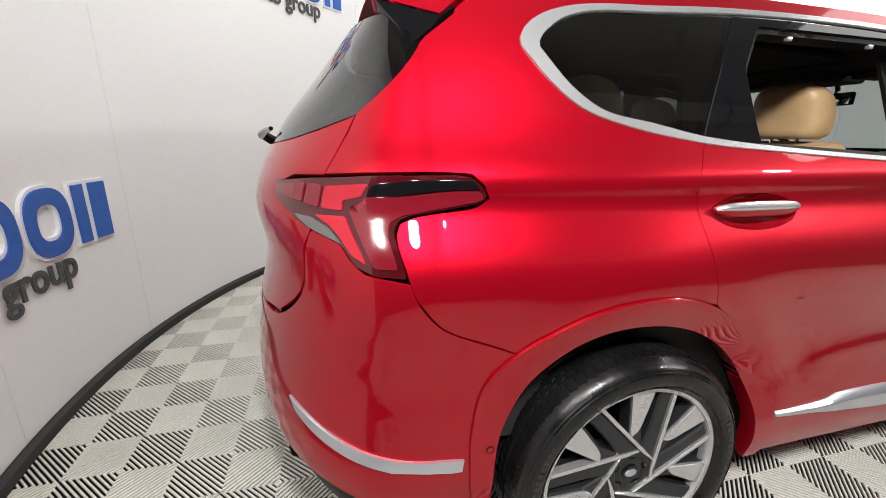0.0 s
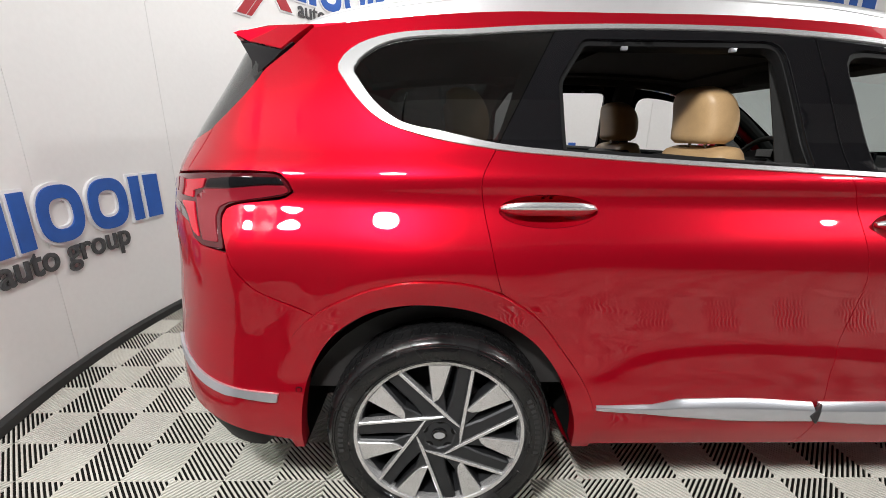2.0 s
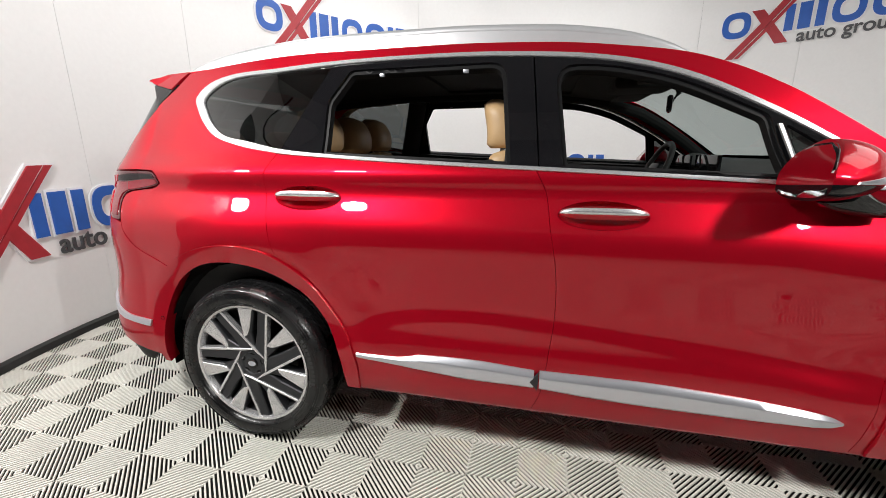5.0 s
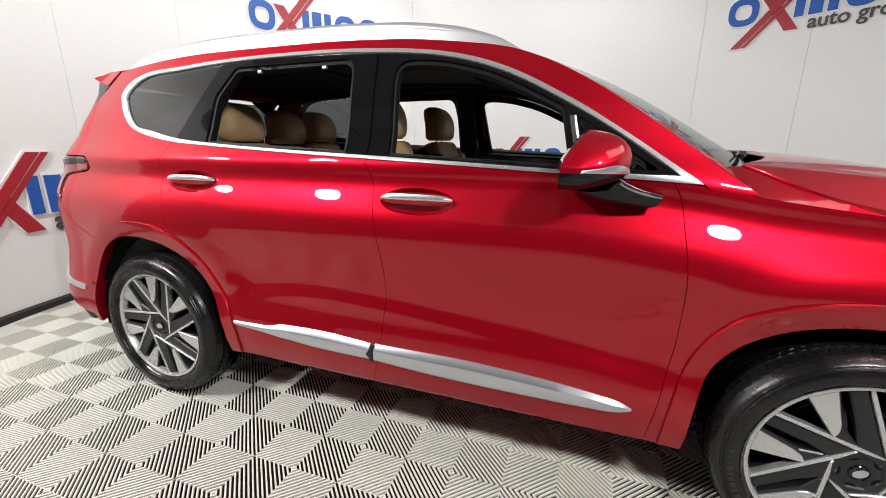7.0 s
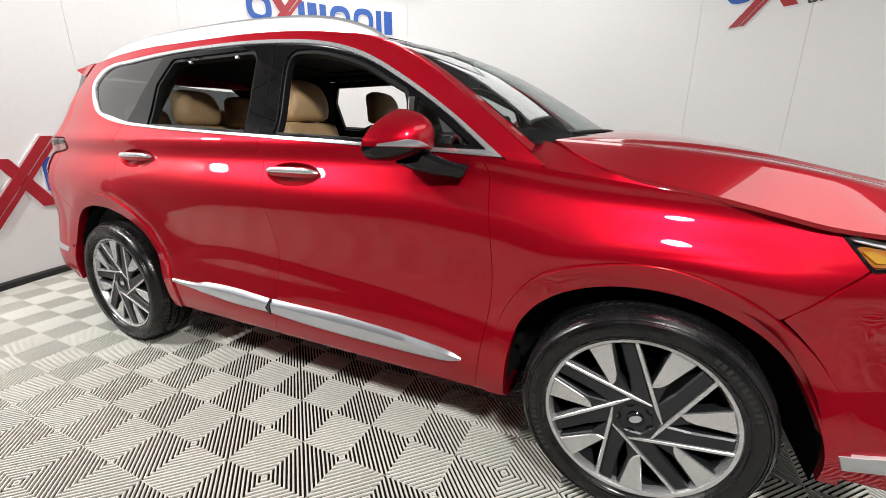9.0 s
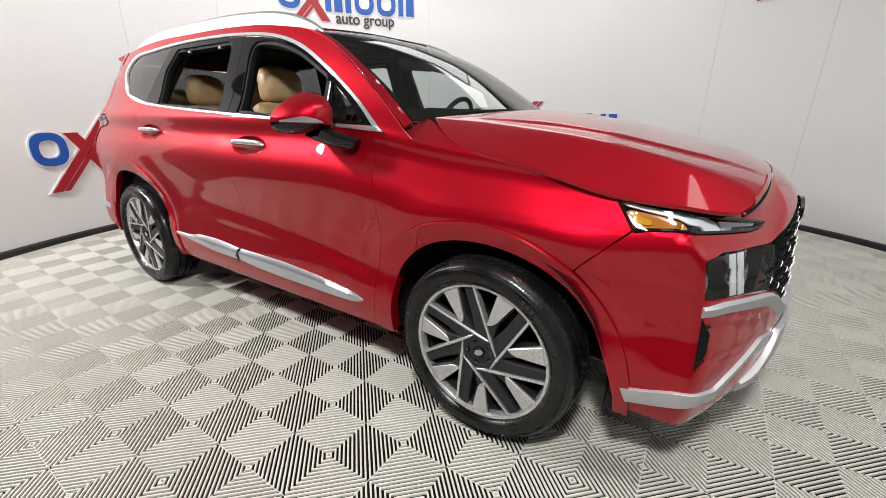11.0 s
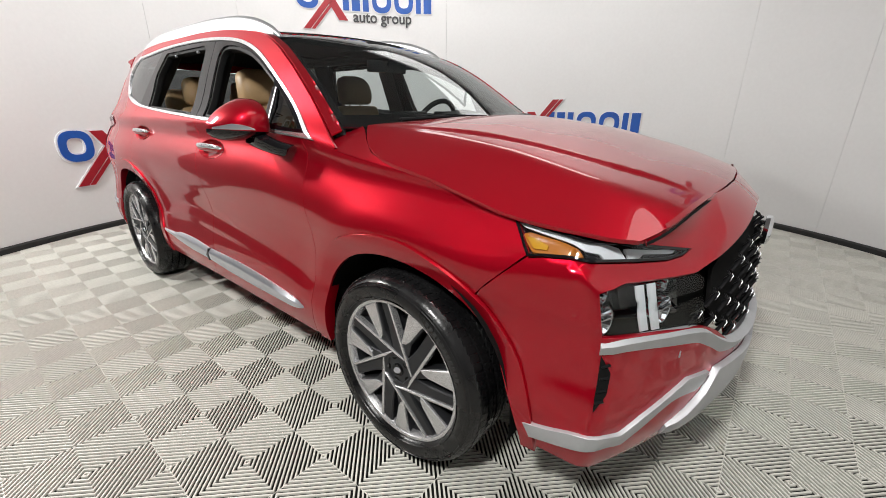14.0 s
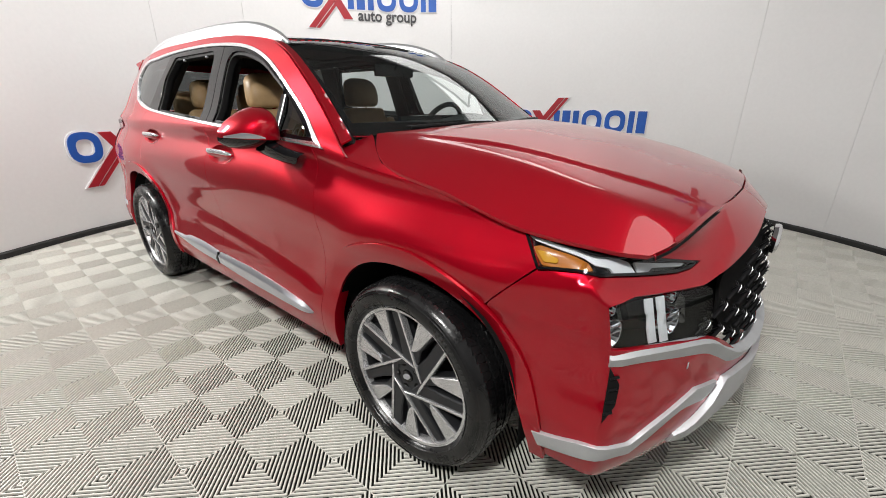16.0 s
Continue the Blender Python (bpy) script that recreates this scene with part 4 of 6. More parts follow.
both(tail_parts)
rings = []
for k, y in enumerate(np.linspace(-0.596, 0.596, 41)):
    t = abs(y) / 0.596
    xe = -0.672 + 0.014 * t ** 3
    z0 = 1.628 - 0.006 * t ** 2
    ring = []
    for x, dz in ((-0.30, 0.030), (-0.42, 0.017), (-0.55, 0.001), (xe + 0.02, -0.012), (xe, -0.022), (xe + 0.02, -0.034), (-0.60, -0.062), (-0.42, -0.075)):
        ring.append(Vector((x, y, z0 + dz * (1 - 0.3 * t))))
    rings.append(ring)
loft("rear_spoiler", rings, PAINT, CAR, "body coloured roof spoiler")
tube("rear_wiper", [Vector((-0.99, 0.03, 1.25)), Vector((-1.02, 0.0, 1.27)), Vector((-0.99, -0.1, 1.285)), Vector((-0.95, -0.28, 1.29))], [0.02, 0.017, 0.011, 0.007], GLOSS_BLACK, CAR)


# ---- nose ----
def cap_z(y):
    return interp([0.0, 0.28, 0.45, 0.64, 0.74, 0.80], [1.03, 1.025, 1.012, 0.974, 0.963, 0.957], abs(y))


def shelf(s, z):
    """The skin with the soft shelf under the daytime lamp: it steps in above a crease that runs to the headlamp's corner."""
    p = skin(s, z)
    zc = interp([3.22, 3.30, 3.34, 3.39, 3.42, 3.72, 3.8], [0.915, 0.902, 0.894, 0.868, 0.848, 0.852, 0.90], s)
    k = max(0.0, min(1.0, (z - zc) / 0.045)) * max(0.0, min(1.0, (s - 3.20) / 0.12, (3.80 - s) / 0.12))
    n = surface_normal(skin, s, z)
    return p - n * (0.016 * k * (2 - k) * (1 if n.dot(p - CORE) > 0 else -1))


def nose_parts(mir):
    drl = [(3.150, 0.992), (3.20, 0.984), (3.30, 0.976), (3.40, 0.966), (3.46, 0.957), (3.511, 0.948), (3.60, 0.932), (3.672, 0.918), (3.645, 0.905), (3.60, 0.901), (3.51, 0.908), (3.41, 0.918), (3.323, 0.920), (3.254, 0.911), (3.217, 0.903)]
    grille_top = [(3.706, 0.855), (3.816, 0.888), (3.974, 0.938), (4.08, 0.960), (nose_s(0, 0.966), 0.966)]
    band_low = [(3.43, 0.722), (3.55, 0.710), (3.643, 0.699), (3.76, 0.680), (3.83, 0.650), (3.905, 0.603), (nose_s(-0.30, 0.565), 0.565), (nose_s(0, 0.55), 0.55)]
    c0 = nose_s(0, 1.0)
    red = ([Vector((3.29, 0.30))] + spline([(3.288, 0.36), (3.268, 0.473), (3.19, 0.625), (3.10, 0.727), (3.072, 0.752), (3.11, 0.798), (3.222, 0.908)], 0.02)
           + line([(3.222, 0.900), (3.254, 0.908), (3.323, 0.917), (3.41, 0.915), (3.51, 0.905), (3.60, 0.898), (3.648, 0.902), (3.68, 0.917)], 0.025) + line([(3.60, 0.932), (3.511, 0.948), (3.462, 0.958)], 0.02)
           + [Vector((nose_s(y, cap_z(y)), cap_z(y))) for y in np.linspace(-0.765, 0.0, 36)]
           + [Vector((nose_s(0, 0.97), 0.97))] + spline(grille_top[::-1], 0.03) + line([(3.69, 0.853), (3.48, 0.860), (3.412, 0.843)], 0.03)
           + spline(band_low, 0.03) + line([(nose_s(0, 0.52), 0.52), (nose_s(0, 0.32), 0.32), (3.9, 0.31), (3.6, 0.295), (3.45, 0.29)], 0.04))
    def nose_skin(s, z):
        p = shelf(s, z)
        y = abs(s - nose_s(0, z)) if s > nose_corner(z) else abs(p.y)
        if z > 0.88 and y < 0.80:
            zt = cap_z(y)
            xh = seam_x(y)
            w = interp([0.0, 0.45, 0.64, 0.80], [0.066, 0.055, 0.022, 0.010], y)
            t = max(0.0, min(1.6, (z - zt + w) / w)) ** 1.3
            p = p.lerp(Vector((xh + 0.0040, -y, hood_z(xh, y) - 0.0008)), t)
        return p
    panel("front_bumper", [red], nose_skin, PAINT, CAR, mirror=mir, step=0.015)

    def recess(s, z):
        return skin(s, z) + Vector((-0.05, 0.02, 0))
    panel("lamp_recess", [line([(3.41, 0.66), (3.75, 0.61), (3.90, 0.55), (nose_s(0, 0.52), 0.52), (nose_s(0, 0.98), 0.98), (3.97, 0.95), (3.7, 0.87), (3.41, 0.86)], 0.04, True)], recess, VOID, CAR, mirror=mir, out=-0.05, depth=0.03)
    # main lamp cluster
    cl = [(3.418, 0.838), (3.48, 0.855), (3.705, 0.850), (3.735, 0.835), (3.765, 0.69), (3.643, 0.705), (3.432, 0.730)]
    body = panel("headlamp", [round_poly(cl, 0.012, step=0.02)], skin, GLOSS_BLACK, CAR, "twin reflector headlamp behind a clear lens", mirror=mir, out=-0.085, depth=0.03, step=0.03)
    sg = -1 if mir else 1
    for s0, r0 in ((3.456, 0.040), (3.638, 0.037)):
        for zc, rr in ((0.752, r0), (0.822, r0 * 0.5)):
            p = skin(s0, zc)
            n = surface_normal(skin, s0, zc)
            if n.x < 0:
                n = -n
            n = (n + Vector((1.0, 0, 0))).normalized()
            cpt = p - n * (0.048 if rr > 0.03 else 0.055)
            if mir:
                cpt.y, n.y = -cpt.y, -n.y
            rot = Vector((0, -1, 0)).rotation_difference(n).to_matrix().to_4x4()
            mm = Matrix.Translation(cpt) @ rot
            bowl = turned("reflector", [(rr * 0.12, 0.026), (rr * 0.4, 0.022), (rr * 0.75, 0.008), (rr, -0.014), (rr * 1.06, -0.015), (rr * 1.08, -0.006), (rr * 1.08, 0.02)], CHROME, mm, body, "bright chrome reflector bowl", seg=28)
            turned("bulb_cap", [(0.001, -0.006), (rr * 0.2, -0.004), (rr * 0.24, 0.004), (rr * 0.24, 0.024)], GLOSS_BLACK, mm, bowl, seg=14)
            if rr > 0.03:
                for dz, wd in ((0.1, 0.95), (0.55, 0.8)):
                    bm = bmesh.new()
                    add_box(bm, (-rr * wd, -0.020, rr * dz), (rr * wd, 0.004, rr * dz + 0.004), 0.001, mm)
                    part("reflector_fin", bm, CHROME, bowl)
    for a, b in (((3.521, 0.846), (3.550, 0.716)), ((3.555, 0.846), (3.586, 0.712))):
        w = 0.0112
        panel("light_bar", [line([(a[0] - w, a[1]), (a[0] + w, a[1]), (b[0] + w, b[1]), (b[0] - w, b[1])], 0.015, True)], skin, WHITE_LENS, body, "white vertical light bar", mirror=mir, out=-0.010, depth=0.004, step=0.012, gap=0)
    panel("lens", [round_poly(cl, 0.012, step=0.02)], skin, LENS, body, "clear lamp lens", mirror=mir, out=-0.004, depth=0.004, step=0.03)
    # upper daytime lamp
    dl = panel("daytime_lamp", [round_poly(drl, 0.006, step=0.02)], shelf, GLOSS_BLACK, CAR, "slim daytime running lamp with amber corner", mirror=mir, out=-0.016, depth=0.02, step=0.025)
    panel("amber_reflector", [round_poly([(3.185, 0.955), (3.205, 0.962), (3.28, 0.956), (3.34, 0.946), (3.362, 0.932), (3.34, 0.927), (3.27, 0.922), (3.225, 0.917)], 0.006, step=0.015)], shelf, AMBER, dl, "amber side reflector", mirror=mir, out=-0.008, depth=0.006, step=0.02, gap=0)
    panel("amber_cell", [round_poly([(3.20, 0.950), (3.225, 0.951), (3.262, 0.940), (3.262, 0.930), (3.228, 0.926)], 0.004, step=0.012)], shelf, AMBER_DEEP, dl, "deep amber bulb cell", mirror=mir, out=-0.0035, depth=0.004, step=0.015, gap=0)
    panel("light_guide", [round_poly([(3.165, 0.981), (3.30, 0.971), (3.42, 0.957), (3.452, 0.946), (3.478, 0.918), (3.423, 0.923), (3.406, 0.938), (3.364, 0.946), (3.30, 0.958), (3.19, 0.971)], 0.005, step=0.015)], shelf, WHITE_LENS, dl, "white light guide", mirror=mir, out=-0.006, depth=0.006, step=0.02, gap=0)
    panel("light_guide", [round_poly([(3.468, 0.943), (3.628, 0.921), (3.618, 0.914), (3.524, 0.924), (3.512, 0.913), (3.487, 0.916)], 0.004, step=0.012)], shelf, WHITE_LENS, dl, "white light guide", mirror=mir, out=-0.006, depth=0.006, step=0.02, gap=0)
    panel("lens", [round_poly(drl, 0.006, step=0.02)], shelf, LENS, dl, "clear lamp lens", mirror=mir, out=0.002, depth=0.006, step=0.03)
    panel("lamp_edge", [round_poly(drl, 0.006, step=0.02), shrink(round_poly(drl, 0.006, step=0.02), 0.006)], shelf, GLOSS_BLACK, dl, mirror=mir, out=0.003, depth=0.006, step=0.03, gap=0)
    # silver bands
    up = spline([(3.426, 0.706), (3.483, 0.709), (3.615, 0.698), (3.72, 0.685), (3.774, 0.667), (3.83, 0.634), (3.90, 0.600), (nose_s(-0.30, 0.57), 0.57), (nose_s(0, 0.555), 0.555)], 0.025)
    lo = spline([(nose_s(0, 0.50), 0.50), (nose_s(-0.33, 0.515), 0.515), (3.872, 0.556), (3.805, 0.603), (3.735, 0.637), (3.623, 0.660), (3.487, 0.679), (3.426, 0.677)], 0.025)

    def ledge(s, z):
        zc = interp([3.43, 3.62, 3.74, 3.81, 3.90, 4.1], [0.697, 0.687, 0.668, 0.636, 0.590, 0.545], s)
        d = (zc - z) / 0.035
        return skin(s, z) - surface_normal(skin, s, z) * (0.014 * max(0.0, d) - 0.012 * max(0.0, -d)) * (1 if surface_normal(skin, s, z).x > 0 else -1)
    panel("grille_trim", [up + lo], ledge, SATIN, CAR, "satin silver grille trim", mirror=mir, out=0.012, depth=0.03, step=0.012)
    lowt = spline([(3.254, 0.398), (3.32, 0.412), (3.413, 0.437), (3.482, 0.438), (3.52, 0.432)], 0.02) + line([(3.530, 0.434), (3.585, 0.467), (3.735, 0.535), (3.838, 0.523)], 0.02)
    lowb = line([(3.846, 0.485), (3.795, 0.440), (3.750, 0.372)], 0.02) + spline([(3.70, 0.345), (3.609, 0.352), (3.48, 0.393), (3.356, 0.369), (3.274, 0.350)], 0.02)

    def wing(s, z):
        zt = interp([3.254, 3.32, 3.413, 3.482, 3.53, 3.585, 3.735, 3.84], [0.398, 0.412, 0.437, 0.438, 0.434, 0.467, 0.535, 0.523], s)
        return skin(s, z) + Vector((-1, 0, 0)) * 0.25 * max(0.0, zt - 0.014 - z) * max(0.0, min(1.0, (s - 3.40) / 0.1))
    panel("bumper_trim", [lowt + lowb], wing, SATIN, CAR, "satin silver lower bumper trim", mirror=mir, out=0.012, depth=0.02, step=0.014)

    def skid(s, z):
        return skin(s, z) + Vector((0.018 * min(1.0, max(0.0, (s - 3.68) / 0.06)), 0, 0))
    panel("skid_plate", [line([(3.690, 0.335), (3.700, 0.372), (3.760, 0.405), (3.835, 0.452), (3.875, 0.52), (nose_s(-0.3, 0.51), 0.51), (nose_s(0, 0.46), 0.46), (nose_s(0, 0.33), 0.33), (3.95, 0.32)], 0.03, True)], skid, SATIN, CAR, "satin silver skid plate", mirror=mir, out=0.004, depth=0.02, step=0.03)
    panel("bumper_vent", [line([(3.431, 0.672), (3.463, 0.622), (3.463, 0.562), (3.438, 0.510), (3.434, 0.56)], 0.02, True)], skin, VOID, CAR, "black bumper side vent", mirror=mir, out=0.003, depth=0.01, step=0.02)
    for zc in (0.64, 0.605, 0.57, 0.54):
        a, b = skin(3.436, zc), skin(3.458, zc + 0.006)
        tube("vent_fin", [Vector((p.x + 0.002, (-1 if mir else 1) * (p.y - 0.003), p.z)) for p in (a, b)], 0.004, BLACK, CAR, seg=6)
    # number of diagonal grille blades, bright tips
    c = skin(3.658, 0.631)
    tube("parking_sensor", [Vector((c.x + 0.012, (-1 if mir else 1) * (c.y + 0.009 * math.cos(a) - 0.004), c.z + 0.009 * math.sin(a))) for a in (math.tau * k / 16 for k in range(16))], 0.0016, SILVER, CAR, seg=5, closed=True)


both(nose_parts)


def build_grille():
    g = part("grille", bmesh.new(), GLOSS_BLACK, CAR, "black lattice grille with bright tipped blades")
    yy = np.linspace(-0.52, 0.52, 15)
    for i, y in enumerate(yy):
        for j in range(6):
            z = 0.575 + 0.075 * j + (0.0375 if i % 2 else 0)
            zt = 0.967 - 0.20 * (abs(y) / 0.53) ** 1.6
            zb = 0.555 + (0.12 * max(0.0, (abs(y) - 0.28) / 0.24) if abs(y) > 0.28 else 0)
            if not zb + 0.02 < z < zt - 0.03:
                continue
            x = nose_x(y, z) - 0.02
            for sgn in (-1, 1):
                pts = [Vector((x - 0.01, y - 0.036 * sgn, z - 0.034)), Vector((x + 0.008, y, z)), Vector((x - 0.002, y + 0.012 * sgn, z + 0.012))]
                tube("grille_blade", pts, [0.0060, 0.0045, 0.0025], GRILLE_BLACK, g, seg=5)
            pts = [Vector((x + 0.010, y - 0.020 * (1 if y < 0 else -1), z - 0.012)), Vector((x + 0.015, y, z)), Vector((x + 0.010, y + 0.004 * (1 if y < 0 else -1), z + 0.008))]
            tube("blade_tip", pts, [0.0010, 0.0018, 0.0010], CHROME, g, "bright chrome blade tip", seg=6)
    panel("grille_back", [round_poly([(-0.44, 0.70), (-0.30, 0.590), (0.0, 0.565), (0.30, 0.590), (0.44, 0.70), (0.44, 0.835), (0.36, 0.885), (0.18, 0.940), (0.0, 0.955), (-0.18, 0.940), (-0.36, 0.885), (-0.44, 0.835)], 0.02, step=0.04)], face, VOID, g, out=-0.034, depth=0.01, step=0.05)
    # round badge in the middle
    mm = Matrix.Translation((nose_x(0, 0.87) + 0.010, 0, 0.87)) @ Matrix.Rotation(radians(-90), 4, "Z") @ Matrix.Diagonal((1.35, -1, 0.72, 1))
    e = turned("badge", [(0.002, 0.012), (0.045, 0.011), (0.058, 0.007), (0.063, 0.0), (0.060, -0.012)], CHROME, Matrix.Translation((nose_x(0, 0.87) + 0.004, 0, 0.87)) @ Matrix.Rotation(radians(-90), 4, "Z") @ Matrix.Diagonal((1.45, 1, 0.8, 1)), CAR, "plain chrome oval badge", seg=32)


build_grille()

# wheel wells, floor pan and inner shell
for cx in (RW, FW):
    for sg in (-1, 1):
        prof = arch(cx, 0.452, -9, 189, 24)
        rings = [[Vector((p[0], sg * y, p[1])) for y in (0.895, 0.60)] for p in prof]
        V = [v for r in rings for v in r]
        F = [[2 * k, 2 * k + 1, 2 * k + 3, 2 * k + 2] for k in range(len(rings) - 1)]
        finish("wheel_well", V, F, VOID, CAR)
        n = len(prof)
        V = [Vector((p[0], sg * 0.60, p[1])) for p in prof]
        finish("well_wall", V, [list(range(n))], VOID, CAR, smooth=False)
box("underbody", (0.45, -0.62, 0.20), (2.33, 0.62, 0.27), VOID, CAR, bevel=0.02)
box("rear_underbody", (-0.95, -0.58, 0.30), (0.45, 0.58, 0.42), VOID, CAR, bevel=0.03)
box("front_underbody", (2.3, -0.52, 0.28), (3.42, 0.52, 0.38), VOID, CAR, bevel=0.03)
box("engine_block", (2.45, -0.58, 0.36), (3.40, 0.58, 0.88), VOID, CAR, bevel=0.05)

# ---- wheels ----
def spoke_prism(bm, poly, y_face, y_back, inset=0.004):
    """A bevelled bar with the outline poly in the wheel's (x, z) plane; outside is at -y."""
    s = 1 if area2([Vector(p) for p in poly]) > 0 else -1
    P = [Vector(p) for p in poly]
    top = shrink(P, inset)
    lv = [[bm.verts.new((p.x, y, p.y)) for p in lp] for lp, y in ((top, y_face), (P, y_face + inset), (P, y_back))]
    n = len(P)
    faces = [bm.faces.new(lv[0])]
    for a, b in ((0, 1), (1, 2)):
        for k in range(n):
            faces.append(bm.faces.new([lv[a][k], lv[a][(k + 1) % n], lv[b][(k + 1) % n], lv[b][k]]))
    return faces


def polar(r, deg):
    return (r * math.cos(radians(deg)), r * math.sin(radians(deg)))


def build_wheel(parent, m, mir):
    wheel = empty("wheel")
    wheel.parent = parent
    wheel.matrix_basis = m
    tagged(wheel, "twenty-inch two-tone alloy wheel with black tyre")
    I = Matrix.Identity(4)
    # tyre: outside sidewall at y = -0.122, four ribs parted by grooves
    side = [(0.276, -0.094), (0.281, -0.108), (0.289, -0.117), (0.299, -0.1215), (0.312, -0.1225), (0.326, -0.121), (0.338, -0.1165), (0.348, -0.108), (0.3555, -0.097), (0.3600, -0.086)]
    tread = [(0.3625, -0.080), (0.3635, -0.052), (0.3575, -0.050), (0.3575, -0.043), (0.3645, -0.041), (0.3650, -0.005), (0.3580, -0.0035), (0.3580, 0.0035), (0.3650, 0.005), (0.3645, 0.041), (0.3575, 0.043), (0.3575, 0.050), (0.3635, 0.052), (0.3625, 0.080)]
    tyre = turned("tyre", side + tread + [(r, -y) for r, y in side[::-1]], RUBBER, I, wheel, "black road tyre with glossy dressing", seg=96, angle=28)
    # raised tread blocks, slanted, in six rows
    bm = bmesh.new()
    n = 78
    for y0, y1, lean, turn in ((-0.0855, -0.0535, -14, 0.0), (-0.0395, -0.0225, 20, 0.4), (-0.0205, -0.0065, 20, 0.1), (0.0065, 0.0205, -20, 0.6), (0.0225, 0.0395, -20, 0.3), (0.0535, 0.0855, 14, 0.5)):
        for k in range(n):
            mm = Matrix.Rotation(-math.tau * (k + turn) / n, 4, "Y") @ Matrix.Translation((0.3645, (y0 + y1) / 2, 0)) @ Matrix.Rotation(radians(lean), 4, "X")
            half = (y1 - y0) / 2
            drop = 0.004 if abs(y0 + y1) > 0.1 else 0.0
            q = [mm @ Vector((x - (drop if (y < 0) == (y0 < 0) else 0.0), y, z)) for x, y, z in ((-0.003, -half, -0.0128), (-0.003, half, -0.0128), (-0.003, half, 0.0128), (-0.003, -half, 0.0128), (0.0024, -half, -0.0125), (0.0024, half, -0.0125), (0.0024, half, 0.0125), (0.0024, -half, 0.0125))]
            v = [bm.verts.new(p) for p in q]
            for f in ((4, 5, 6, 7), (0, 4, 7, 3), (1, 2, 6, 5), (0, 1, 5, 4), (3, 7, 6, 2)):
                bm.faces.new([v[i] for i in f])
    tagged(part("tread", bm, RUBBER, tyre, smooth=False), kind="stuff")
    bm = bmesh.new()
    for r, y in ((0.289, -0.1165), (0.333, -0.1180), (0.341, -0.1135)):
        n = 72
        ring = []
        for k in range(n):
            a = math.tau * k / n
            ring.append([bm.verts.new((rr * math.cos(a), yy, rr * math.sin(a))) for rr, yy in ((r - 0.002, y + 0.001), (r, y - 0.003), (r + 0.002, y + 0.001))])
        for k in range(n):
            for j in range(2):
                bm.faces.new([ring[k][j], ring[k][j + 1], ring[(k + 1) % n][j + 1], ring[(k + 1) % n][j]])
    part("sidewall_ridge", bm, RUBBER, tyre)
    # raised plain bars on the sidewall where writing stands
    for base in (-8, 150):
        for k in range(11):
            bm = bmesh.new()
            add_box(bm, (-0.0075, -0.0012, -0.0058), (0.0075, 0.002, 0.0058), 0, Matrix.Rotation(-radians(base + k * 3.6), 4, "Y") @ Matrix.Translation((0.314, -0.1222, 0)))
            part("sidewall_mark", bm, SIDEWALL_MARK, tyre, smooth=False)
    # rim: a thin machined lip on a dark barrel
    turned("rim", [(0.276, 0.094), (0.252, 0.09), (0.240, 0.05), (0.246, -0.04), (0.258, -0.080), (0.262, -0.096), (0.265, -0.102), (0.275, -0.1035), (0.2795, -0.100), (0.281, -0.092)], ALLOY, I, wheel, "machined alloy rim lip", seg=72)
    turned("barrel", [(0.2395, 0.085), (0.236, 0.05), (0.242, -0.04), (0.254, -0.076)], ALLOY_DARK, I, wheel, seg=48)
    turned("brake_disc", [(0.02, 0.006), (0.165, 0.006), (0.168, 0.009), (0.168, 0.024), (0.02, 0.026)], STEEL, I, wheel, "grey steel brake disc", seg=48)
    box("brake_caliper", (-0.175, -0.024, -0.05), (-0.105, 0.036, 0.07), ALLOY_DARK, wheel, bevel=0.012)
    turned("drum_back", [(0.02, 0.036), (0.235, 0.036), (0.235, 0.046), (0.02, 0.046)], VOID, I, wheel, seg=32)
    # seven blades: a straight machined edge on a dark flank, and a bright wedge that branches from it to the rim
    n = 7
    R0 = 0.264
    for k in range(n):
        a = 360 / n * k + 15
        R = Matrix.Rotation(-radians(a), 4, "Y")

        def put(name, poly, y0, y1, mat, label="", inset=0.002):
            bm = bmesh.new()
            spoke_prism(bm, poly, y0, y1, inset)
            bmesh.ops.transform(bm, matrix=R, verts=bm.verts)
            part(name, bm, mat, wheel, label, smooth=False)
        put("blade_edge", [(R0, -0.003), (R0, 0.009), (0.040, -0.054), (-0.004, -0.0725), (0.004, -0.0755), (0.046, -0.0645)], -0.0995, -0.074, ALLOY, "machined bright spoke edge")
        put("blade_flank", [(R0 - 0.002, 0.008), (R0 - 0.006, 0.050), (0.150, 0.022), (0.062, 0.010), (0.030, -0.040), (0.006, -0.068), (0.040, -0.054)], -0.0935, -0.045, ALLOY_DARK, "dark grey spoke flank", 0.005)
        put("wedge", [polar(R0, -20), polar(R0, -35.5), polar(0.160, -31), polar(0.138, -27), polar(0.126, -18)], -0.0985, -0.076, ALLOY, "machined bright wedge")
        put("branch", [polar(R0 - 0.002, -19.5), polar(R0 - 0.003, -37), polar(0.150, -33), polar(0.095, -42), polar(0.075, -40), polar(0.115, -17)], -0.0925, -0.050, ALLOY_DARK, "dark grey spoke branch", 0.004)
    hub = turned("hub", [(0.0002, -0.0885), (0.070, -0.0885), (0.078, -0.085), (0.088, -0.070), (0.096, -0.03)], ALLOY_DARK, I, wheel, "dark grey hub", seg=40)
    turned("centre_cap", [(0.0002, -0.0955), (0.022, -0.0955), (0.025, -0.0925), (0.026, -0.08)], GLOSS_BLACK, I, wheel, seg=28)
